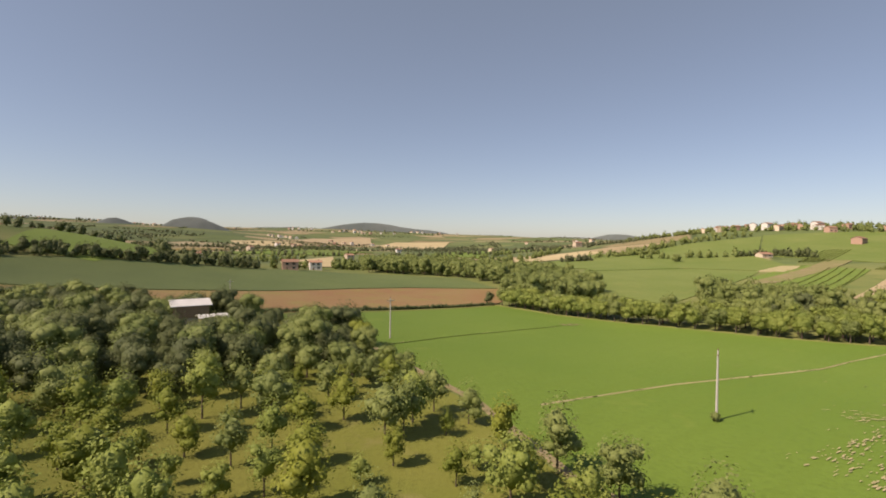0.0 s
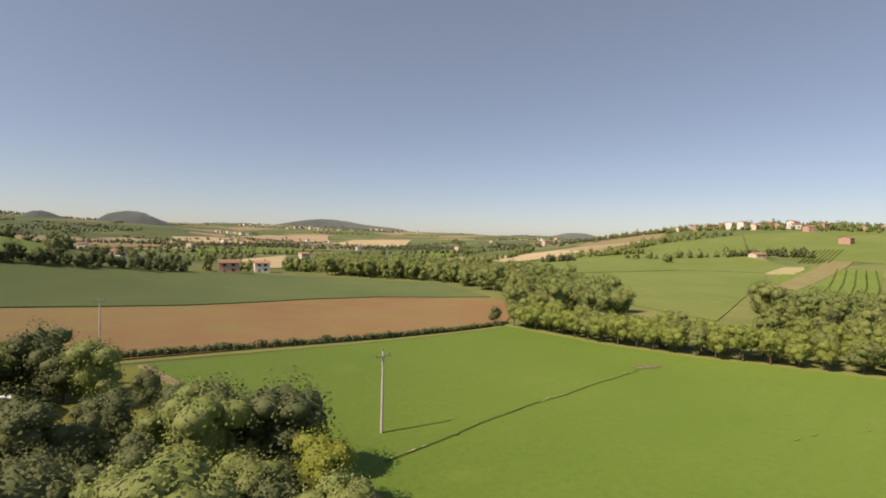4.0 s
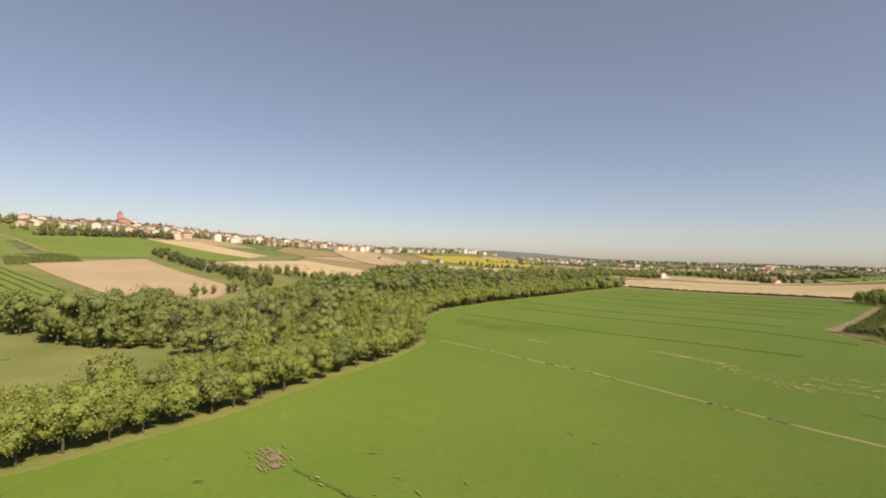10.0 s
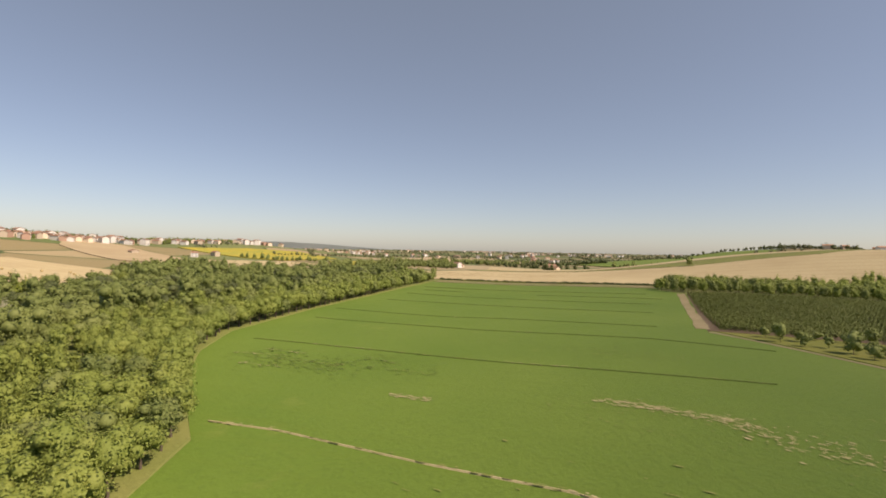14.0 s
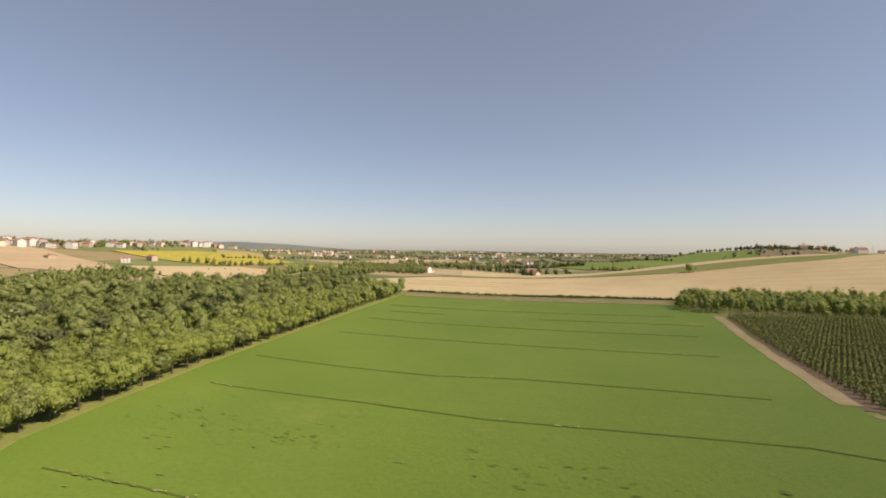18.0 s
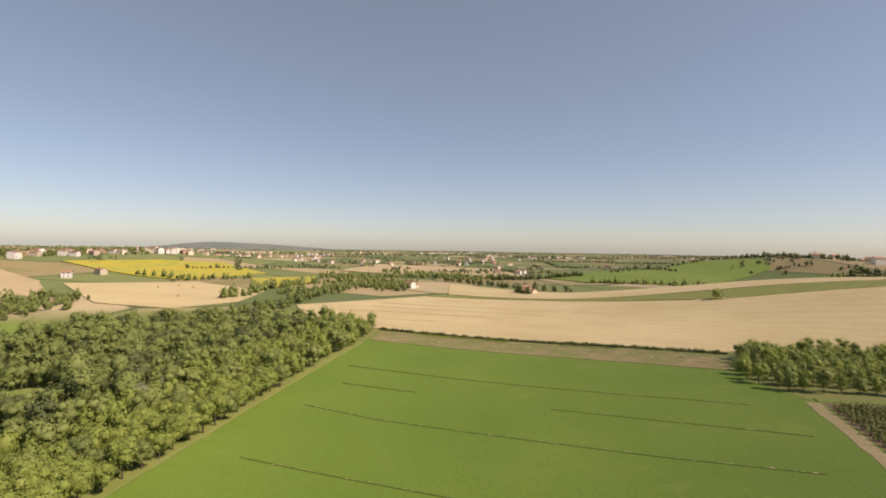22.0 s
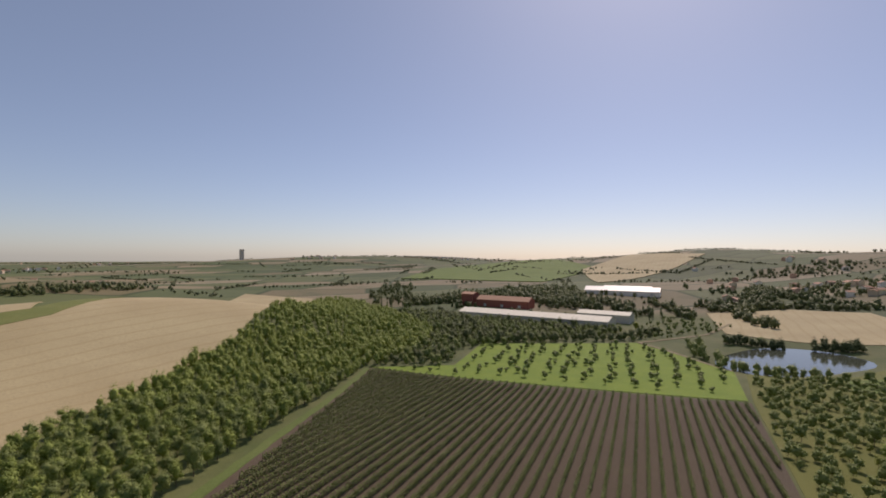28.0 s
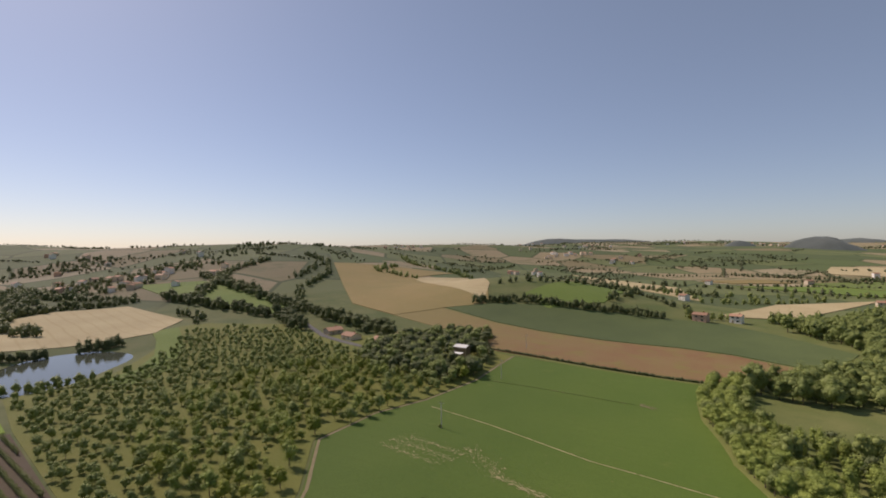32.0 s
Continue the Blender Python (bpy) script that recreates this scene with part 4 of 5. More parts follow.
BARN_WOOD = [64, -227, 46, -210, 26, -212, 2, -238, -37, -236, -124, -213, -163, -216, -150, -232, -128, -288, -98, -345, -84, -405, -62, -420, -20, -300, 28, -246]
barn_wood = scatter(BARN_WOOD, 5.6, 33, 0.4, 20)
stand("barn_wood", [p for n, p in enumerate(barn_wood) if n % 3 == 1], "plantation_far", M_DARKLEAF, "dense dark trees in front of the long barn", 0.65, 1.05, seed=33)
stand("barn_wood", [p for n, p in enumerate(barn_wood) if n % 3 != 1], "plantation_far", M_WOOD, "dense green trees in front of the long barn", 0.6, 0.95, seed=34)
stand("rough_grass_trees", scatter([-116, -192, -190, -172, -246, -172, -256, -232, -205, -228, -160, -212], 8.5, 36, 0.45), "young_far", M_WOOD, "young trees on rough grass beside the lane", 0.5, 1.0, seed=36)
BACK_WOOD = [-100, -450, -130, -462, -196, -452, -232, -392, -222, -340, -240, -296, -268, -330, -330, -390, -380, -440, -330, -500, -230, -510, -120, -480]
stand("back_wood", scatter(BACK_WOOD, 7.5, 35, 0.4, 10), "far", M_DARKLEAF, "dark trees crowding behind the barns", 0.7, 1.3, seed=35)

# vineyard
VINES = pairs([119, -9, 183, -106, 73, -219, -18, -79, 68, -38])


def vineyard():
    d = Vector((-0.868, -0.497)).normalized()
    side = Vector((-d.y, d.x))
    origin = Vector((120, -6))
    rng = np.random.default_rng(2)
    for n in range(62):
        p = origin + side * 3.3 * (n - 1)
        t = np.arange(-60, 260, 0.5)
        X, Y = p.x + d.x * t, p.y + d.y * t
        ok = inside(VINES, X, Y)
        if ok.sum() < 12:
            continue
        lo, hi = t[ok].min(), t[ok].max()
        base = new("vine_row")
        a = p + d * lo
        base.location = (a.x, a.y, h(a.x, a.y) + 0.2)
        m = int((hi - lo) * 76)
        u = rng.uniform(lo, hi, m)
        gap = 0.75 + 0.25 * np.sin(u * 5.2 + n)
        s = rng.normal(0, 0.27, m) * gap
        x, y = p.x + d.x * u + side.x * s, p.y + d.y * u + side.y * s
        z = rise(x, y) + 0.2 + rng.uniform(0.3, 2.1, m) * gap
        c = np.stack([x - a.x, y - a.y, z - base.location.z], -1)
        nn = np.stack([side.x * s * 3, side.y * s * 3, rng.uniform(0.2, 1, m)], -1)
        v, f = leaf_cards(rng, c, nn, 0.19)
        ob = new("foliage", mesh_of("foliage", v, f, M_VINE))
        ob.parent = base
        for k, e in enumerate((lo, hi)):
            q = p + d * e
            w, g = tube([(0, 0, -0.2), (0, 0, 1.0), (0, 0, 2.0)], [0.06, 0.055, 0.05], 5)
            post = new("end_post", mesh_of("end_post", w, g, M_WOODEN))
            post.parent = base
            post.location = (q.x - a.x, q.y - a.y, h(q.x, q.y) + 0.2 - base.location.z)
        tagged(base, "long row of trellised grape vines on bare soil", "vine row", "rows of the vineyard")


vineyard()

for n in range(5):
    hedge("vine_hedge", [340 - 4.2 * n, 376 + 3.5 * n, 270 - 4.2 * n, 310 + 3.5 * n, 203 - 4.2 * n, 250 + 3.5 * n], 1.0, 0.7, M_VINE, "straight row of vines on the slope", 80 + n, 7, 0.35)
for n in range(6):
    hedge("vine_hedge", [345 + 9 * n, 372 + 6 * n, 395 + 9 * n, 352 + 6 * n], 1.4, 1.0, M_VINE, "short row of vines above the bare field", 90 + n, 7, 0.4)
field("gravel_yard", [258, 382, 274, 374, 300, 394, 313, 408, 300, 413, 278, 398], M_SANDY, "pale gravel yard beside the slope farm", 0.4)
strip("slope_track", [285, 384, 268, 350, 235, 318], 3.0, M_VERGE, "worn track across the meadow", 0.4)
strip("slope_track", [438, 400, 462, 424, 495, 458, 520, 500], 4.0, M_DIRT, "pale farm track up the slope", 0.4)
field("mown_strip", [419, 488, 431, 471, 336, 396, 213, 303, 203, 312, 322, 406], M_WEEDY, "brownish mown strip running down the slope", 0.5)
for n in range(7):
    hedge("vine_hedge", [331 + 3.0 * n, 434 - 1.6 * n, 406 + 3.0 * n, 495 - 1.6 * n], 1.5, 1.0, M_VINE, "short row of vines beside the slope farm", 110 + n, 6, 0.4)
field("green_field", [-310, 820, -263, 973, -150, 930, -100, 846, -150, 790], M_MEADOW, "light green field on a far slope", 0.2)
field("stubble_field", [-120, 1180, -160, 1500, -122, 1640, 60, 1640, 20, 1300], M_WHEAT, "pale stubble on a far slope", 0.2)
field("bare_field", [-400, 1380, -400, 1660, -222, 1790, -190, 1560, -250, 1400], M_BARE, "pale bare field on a far slope", 0.2)
field("green_strip", [60, 880, 103, 960, 190, 1010, 210, 930, 130, 850], M_BRIGHT, "fresh green strip in the far valley", 0.2)
field("stubble_field", [-420, 1060, -482, 1190, -380, 1290, -300, 1200, -330, 1080], M_WHEAT, "pale stubble on a far slope", 0.2)
field("stubble_field", [-118, 397, -86, 448, -110, 560, -135, 678, -167, 547], M_WHEAT, "pale stubble field behind the farm", 0.15)
field("tan_field", [-430, 740, -360, 735, -320, 810, -390, 850], M_TAN, "ripe tan field on a far slope", 0.2)
field("green_field", [-330, 700, -131, 720, -120, 790, -260, 800], M_BRIGHT, "fresh green field on a far slope", 0.2)
field("green_field", [-1, 815, 66, 650, 110, 900, 100, 1100], M_BRIGHT, "fresh green field beyond the creek", 0.2)
# lawn trees, bushes and single trees
for n, (x, y) in enumerate(scatter([-30, -92, 62, -216, 30, -200, -28, -240, -112, -184, -84, -116], (8.5, 10.5), 29, 0.25, 32)):
    plant("fruit_tree", "young_far", M_WOOD, x, y, rnd.uniform(0.55, 0.9), rnd.uniform(0, 360), n, "small round fruit tree on the lawn", "fruit trees on the lawn")
plant("bush", "bush", M_WOOD, 38.5, 64.8, 0.5, 20, 1, "small shrub growing round the foot of a pole", "")
plant("field_tree", "wood", M_WOOD, 284, -290, 0.75, 50, 2, "single round tree between wheat fields", "single trees")
plant("field_tree", "wood", M_WOOD, 243, 480, 1.25, 10, 3, "broad single tree on the meadow", "single trees")
plant("field_tree", "wood", M_DARKLEAF, 160, 268, 1.05, 80, 0, "dark round tree at the meadow's edge", "single trees")
plant("field_tree", "wood", M_DARKLEAF, 26, 216, 0.6, 80, 1, "dark round tree at the hedge's end", "single trees")
LINES = [
    ("hedgerow", [-222, 200, -196, 236, -171, 268, -138, 300, -118, 334], 1.9, 12, M_DARKLEAF),
    ("hedgerow", [-534, -38, -400, 10, -272, 62, -190, 84, -140, 100], 4, 14, M_DARKLEAF),
    ("hedgerow", [-440, -90, -340, -20, -270, 30, -200, 40], 4, 14, M_DARKLEAF),
    ("pond_bushes", [-168, -150, -178, -138, -190, -120], 1.3, 6, M_DARKLEAF),
    ("pond_bushes", [-197, -106, -204, -94, -207, -82], 1.0, 7, M_DARKLEAF),
    ("hedgerow", [520, 349, 462, 308, 410, 272, 333, 222, 288, 198], 4, 16, M_DARKLEAF),
    ("hedgerow", [420, 226, 372, 190, 350, 178, 358, 140], 5, 10, M_WOOD),
    ("hedgerow", [205, 240, 260, 206, 345, 205], 7, 6, M_WOOD),
    ("hedgerow", [590, 60, 520, 100, 430, 122, 380, 128], 6, 22, M_WOOD),
    ("hedgerow", [780, -240, 714, -430, 640, -470], 8, 26, M_WOOD),
    ("hedgerow", [560, -60, 640, -112, 690, -188, 640, -260], 8, 18, M_WOOD),
    ("hedgerow", [840, -30, 764, -70, 780, -145], 9, 12, M_WOOD),
    ("hedgerow", [440, -352, 560, -360, 660, -370], 9, 6, M_DARKLEAF),
    ("hedgerow", [-100, -74, -94, -92, -96, -116, -112, -142, -140, -158], 2.6, 9, M_WOOD),
    ("hedgerow", [-30, -250, -80, -225, -122, -196, -170, -200], 3, 9, M_DARKLEAF),
    ("hedgerow", [-20, -255, -55, -290, -80, -340, -90, -400], 3, 34, M_DARKLEAF),
    ("hedgerow", [-140, -420, -230, -400, -250, -340, -300, -330, -240, -250], 6, 24, M_DARKLEAF),
    ("hedgerow", [-130, -470, -260, -470, -360, -450], 7, 40, M_DARKLEAF),
    ("hedgerow", [-120, -500, -200, -640, -300, -760], 8, 60, M_DARKLEAF),
    ("hedgerow", [320, -790, 260, -760, 200, -790, 150, -830], 8, 30, M_DARKLEAF),
    ("hedgerow", [470, -860, 400, -890, 320, -880], 8, 40, M_DARKLEAF),
    ("hedgerow", [-262, 250, -240, 330, -240, 410, -130, 380], 8, 8, M_DARKLEAF),
    ("hedgerow", [-170, 320, -230, 412, -340, 480], 9, 8, M_DARKLEAF),
    ("hedgerow", [-500, 60, -620, 120, -760, 110], 9, 16, M_DARKLEAF),
    ("hedgerow", [-60, 470, -20, 560, 60, 640, 130, 800], 12, 8, M_WOOD),
    ("hedgerow", [230, 530, 280, 500, 330, 490], 8, 12, M_WOOD),
    ("hedgerow", [240, 600, 330, 640, 430, 650], 9, 10, M_WOOD),
    ("hedgerow", [-330, -60, -300, -40, -262, -40], 6, 8, M_DARKLEAF),
    ("ridge_trees", [400, 1010, 490, 860, 590, 670, 690, 540, 830, 420], 6, 60, M_WOOD),
    ("ridge_trees", [830, 420, 1010, 220, 1251, -130], 8, 80, M_WOOD),
    ("ridge_trees", [-500, -330, -620, -200, -760, -120, -900, 0, -1150, 40], 11, 90, M_DARKLEAF),
    ("hedgerow", [-320, -225, -400, -185, -425, -120], 5, 12, M_DARKLEAF),
    ("hedgerow", [-560, -270, -480, -190, -430, -110], 6, 16, M_DARKLEAF),
    ("hedgerow", [-600, -60, -520, -30, -440, 10], 6, 12, M_DARKLEAF),
    ("hedgerow", [-260, -215, -300, -250, -330, -300], 5, 16, M_DARKLEAF),
    ("village_trees", [-520, -230, -600, -180, -700, -140, -760, -60], 5, 110, M_DARKLEAF),
    ("village_trees", [-820, -380, -900, -320, -1000, -260], 6, 120, M_DARKLEAF),
    ("slope_bushes", [180, 560, 260, 610, 330, 650, 420, 690], 14, 20, M_WOOD),
    ("town_trees", [600, 590, 716, 450, 900, 290, 1100, 50], 11, 60, M_WOOD),
    ("hedgerow", [-60, 500, 40, 520, 120, 600, 200, 760], 9, 12, M_WOOD),
    ("hedgerow", [-250, 560, -190, 640, -120, 780], 13, 6, M_WOOD),
    ("hedgerow", [-500, 500, -380, 560, -250, 560], 8, 16, M_DARKLEAF),
    ("hedgerow", [-700, 380, -800, 520, -900, 640], 11, 12, M_DARKLEAF),
    ("hedgerow", [-330, 540, -215, 495, -172, 560], 14, 6, M_WOOD),
    ("ridge_trees", [380, 900, 430, 800, 500, 680, 570, 600, 640, 520], 9, 46, M_WOOD),
    ("hedgerow", [-262, -150, -300, -190, -360, -205, -420, -170], 4, 14, M_DARKLEAF),
    ("hedgerow", [-330, -235, -420, -225, -520, -240, -600, -290], 4, 40, M_DARKLEAF),
    ("hedgerow", [-420, -60, -500, -40, -600, -30, -700, 30], 5, 20, M_DARKLEAF),
    ("hedgerow", [-300, 50, -420, 60, -520, 110, -640, 130], 6, 8, M_DARKLEAF),
    ("hedgerow", [-560, 352, -660, 370, -800, 330, -960, 360], 8, 16, M_WOOD),
    ("hedgerow", [-480, 235, -560, 190, -650, 250], 7, 10, M_WOOD),
    ("valley_wood", [574, -111, 605, -160, 632, -196, 606, -246], 4, 22, M_WOOD),
    ("valley_wood", [862, -420, 760, -425, 672, -412, 640, -380], 5, 60, M_WOOD),
    ("hedgerow", [648, -440, 610, -520, 585, -570], 4, 14, M_DARKLEAF),
    ("valley_wood", [580, -240, 604, -252, 612, -276], 4, 16, M_WOOD),
    ("hedgerow", [458, -306, 478, -312, 492, -330, 478, -340], 4, 6, M_DARKLEAF),
    ("hill_trees", [300, -740, 250, -752, 190, -786, 105, -840], 5, 34, M_DARKLEAF),
    ("valley_wood", [640, -300, 700, -260, 760, -250], 5, 60, M_WOOD),
    ("valley_wood", [560, -215, 620, -240, 660, -235], 5, 30, M_WOOD),
    ("valley_wood", [470, -40, 500, -80, 560, -130, 600, -190], 5, 20, M_WOOD),
    ("valley_wood", [470, 130, 520, 70, 600, 40], 5, 34, M_WOOD),
    ("hedgerow", [300, -760, 330, -640, 400, -560, 520, -500], 7, 10, M_WOOD),
    ("hedgerow", [538, 468, 590, 450, 644, 427, 690, 390], 4, 12, M_DARKLEAF),
    ("slope_bushes", [140, 530, 160, 534, 178, 537], 2.4, 8, M_HAZYLEAF),
    ("slope_bushes", [214, 572, 240, 570, 266, 566], 2.4, 8, M_WOOD),
    ("farm_trees", [316, 488, 322, 492, 342, 482, 352, 466, 362, 452], 3.5, 8, M_DARKLEAF),
    ("farm_trees", [-118, 352, -112, 364, -100, 388], 5, 4, M_WOOD),
    ("town_trees", [560, 505, 640, 470, 720, 420, 790, 345, 860, 255], 9, 16, M_WOOD),
    ("town_trees", [700, 440, 780, 400, 860, 330, 940, 250, 1020, 170, 1090, 80], 10, 70, M_DARKLEAF),
    ("valley_trees", [-84, 420, -46, 430, -52, 520, -70, 590], 3.2, 34, M_WOOD),
    ("valley_trees", [-300, 950, -240, 960, -200, 1020, -230, 1060], 4, 60, M_DARKLEAF),
    ("hedgerow", [-200, 470, -175, 530, -160, 620], 9, 6, M_WOOD),
    ("hedgerow", [-420, 620, -330, 660, -200, 690, -120, 720], 9, 8, M_HAZYLEAF),
    ("hedgerow", [-60, 720, 20, 780, 120, 800, 220, 860], 8, 10, M_HAZYLEAF),
    ("hedgerow", [60, 1000, 180, 1040, 320, 1060, 420, 1100], 9, 14, M_HAZYLEAF),
    ("hedgerow", [-500, 900, -380, 930, -260, 890, -140, 900], 9, 12, M_HAZYLEAF),
    ("hedgerow", [-100, 1100, 0, 1160, 140, 1180], 9, 20, M_HAZYLEAF),
]
for n, (name, flat, gap, width, leaf) in enumerate(LINES):
    near = n in (0, 1, 2, 3, 4, 5, 6, 7, 13, 14, 15) or name == "valley_wood"
    stand(name, along(flat, gap / min(2.6, max(1.0, width / 9)), width, 40 + n), "wood_far" if n in (1, 2) else "plantation_far" if near else "far", leaf, "uneven row of dark green trees and shrubs" if leaf is M_DARKLEAF else "uneven row of green trees and shrubs", 0.6, 1.15, seed=60 + n)


def wide_country():
    rng = np.random.default_rng(77)
    for sector in range(6):
        places = []
        for _ in range(96 if sector in (0, 5) else 84):
            b, r = radians(60 * sector + rng.uniform(0, 60)), 840 * (4.8 ** rng.uniform(0, 1))
            x, y = 100 + r * math.sin(b), r * math.cos(b)
            a, ln, wide = rng.uniform(0, 3.14), rng.uniform(40, 300), rng.choice((1.5, 2, 4, 12, 26))
            for t in np.linspace(-0.5, 0.5, max(2, int(ln / 6.5))):
                places.append((x + ln * t * math.cos(a) + rng.uniform(-wide, wide), y + ln * t * math.sin(a) + rng.uniform(-wide, wide)))
        stand("far_trees", places, "distant", M_HAZYLEAF, "scattered tree rows of the far countryside", 0.5, 1.1, seed=90 + sector)


def horizon_woods():
    rng = np.random.default_rng(78)
    for lo, hi in ((80, 135), (135, 190), (190, 250), (280, 370)):
        places = []
        for _ in range(24):
            b, r = radians(rng.uniform(lo, hi)), rng.uniform(1900, 4500)
            x, y = 100 + r * math.sin(b), r * math.cos(b)
            a, ln = rng.normal(-b, 0.4), rng.uniform(120, 700)
            for t in np.linspace(-0.5, 0.5, int(ln / 9)):
                places.append((x + ln * t * math.cos(a) + rng.uniform(-12, 12), y + ln * t * math.sin(a) + rng.uniform(-30, 30)))
        stand("horizon_woods", places, "distant", M_HAZYLEAF, "low woods towards the horizon", 0.7, 1.4, seed=int(lo))


wide_country()
horizon_woods()
for n, (flat, gap, wide) in enumerate((([-92, -352, -106, -300, -126, -238], 4.5, 6), ([-152, -345, -170, -300, -180, -280], 9, 5), ([-205, -350, -225, -320, -250, -290, -300, -300], 6, 14), ([-215, -420, -260, -390, -320, -330], 7, 16), ([-330, -395, -345, -330, -352, -300], 9, 6))):
    stand("barn_trees", along(flat, gap, wide, 160 + n), "wood_far", M_DARKLEAF, "dark trees standing round the barns", 0.45, 0.8, seed=160 + n)

# ---- far hills ----
def far_hill(x, y, top, rx, ry, turn, lumps, seed):
    rng = np.random.default_rng(seed)
    n = 26
    u = np.linspace(-1.5, 1.5, n)
    U, V = np.meshgrid(u, u)
    z = np.exp(-(U**2) * 1.6 - V**2 * 1.6)
    for _ in range(lumps):
        a, b, s = rng.uniform(-0.7, 0.7), rng.uniform(-0.5, 0.5), rng.uniform(0.2, 0.4)
        z = z + rng.uniform(0.12, 0.4) * np.exp(-(((U - a) / s) ** 2) - ((V - b) / s) ** 2)
    z = z / z.max()
    c, s = math.cos(radians(turn)), math.sin(radians(turn))
    X, Y = x + c * U * rx - s * V * ry, y + s * U * rx + c * V * ry
    Z = np.maximum(z * top, 0) - 6 + 1.5 * rng.uniform(-1, 1, z.shape) * z
    i, j = np.meshgrid(np.arange(n - 1), np.arange(n - 1), indexing="ij")
    k = (i * n + j).ravel()
    f = np.stack([k, k + 1, k + n + 1, k + n], -1)
    ob = new("far_hill", mesh_of("far_hill", np.stack([X, Y, Z], -1).reshape(-1, 3), f, M_HAZYHILL, True))
    tagged(ob, "distant wooded hill on the horizon", "hill", kind="structure")


far_hill(-832, 1790, 108, 215, 165, 20, 5, 1)
far_hill(-1068, 1700, 97, 185, 150, 20, 4, 2)
far_hill(-275, 2815, 136, 620, 230, 0, 7, 3)
far_hill(-690, 2860, 104, 420, 190, 0, 5, 8)
far_hill(1500, 4050, 118, 420, 240, 0, 5, 4)
far_hill(3950, -1100, 66, 900, 420, 75, 7, 5)
far_hill(-1500, 3000, 118, 800, 380, 10, 6, 6)
far_hill(-1300, -2560, 76, 1300, 260, -27, 9, 9)
far_hill(-2800, 2300, 150, 800, 500, 40, 6, 7)

# ---- pond ----
bm = bmesh.new()
bm.faces.new([bm.verts.new((-142 + 66 * math.cos(a), -108 + 46 * math.sin(a), 0)) for a in [k * math.pi / 16 for k in range(32)]])
WATER = -1.0
mw, nt, bs = shader("pond_water", 0.06)
bs.inputs["Base Color"].default_value = (0.06, 0.07, 0.055, 1)
bs.inputs["Specular IOR Level"].default_value = 0.5
bumped(nt, bs, noise_node(nt, position(nt), 1.2, 3), 0.06, 0.1)
me = bpy.data.meshes.new("pond")
bm.to_mesh(me)
bm.free()
me.materials.append(mw)
pond = tagged(new("water", me), "still dark pond reflecting the sky", "pond", kind="structure")
pond.location.z = WATER


# ---- buildings ----
def block(x0, x1, y0, y1, z0, z1, bm=None):
    bm = bm or bmesh.new()
    v = [bm.verts.new(p) for p in ((x0, y0, z0), (x1, y0, z0), (x1, y1, z0), (x0, y1, z0), (x0, y0, z1), (x1, y0, z1), (x1, y1, z1), (x0, y1, z1))]
    for q in ((3, 2, 1, 0), (4, 5, 6, 7), (0, 1, 5, 4), (1, 2, 6, 5), (2, 3, 7, 6), (3, 0, 4, 7)):
        bm.faces.new([v[i] for i in q])
    return bm


def gabled(w, d, z0, eave, ridge, bm=None):
    """Walls with two gables, the ridge along x."""
    bm = bm or bmesh.new()
    x, y = w / 2, d / 2
    a = [bm.verts.new(p) for p in ((-x, -y, z0), (-x, y, z0), (-x, y, eave), (-x, 0, ridge), (-x, -y, eave))]
    b = [bm.verts.new((-p.co.x, p.co.y, p.co.z)) for p in a]
    bm.faces.new(a[::-1])
    bm.faces.new(b)
    for i in range(5):
        j = (i + 1) % 5
        bm.faces.new([a[i], a[j], b[j], b[i]])
    bmesh.ops.recalc_face_normals(bm, faces=bm.faces)
    return bm


def roof_slabs(w, d, eave, ridge, over=0.5, thick=0.22):
    bm = bmesh.new()
    x, y = w / 2 + over, d / 2
    k = (ridge - eave) / y
    lo = eave - k * over
    prof = [(-y - over, lo), (0, ridge), (y + over, lo)]
    a = [bm.verts.new((-x, p, z + 0.04)) for p, z in prof] + [bm.verts.new((-x, p, z + 0.04 + thick)) for p, z in prof[::-1]]
    b = [bm.verts.new((x, v.co.y, v.co.z)) for v in a]
    bm.faces.new([a[0], a[1], a[4], a[5]])
    bm.faces.new([a[1], a[2], a[3], a[4]])
    bm.faces.new([b[5], b[4], b[1], b[0]])
    bm.faces.new([b[4], b[3], b[2], b[1]])
    for i in range(6):
        j = (i + 1) % 6
        bm.faces.new([a[i], b[i], b[j], a[j]])
    bmesh.ops.recalc_face_normals(bm, faces=bm.faces)
    return bm


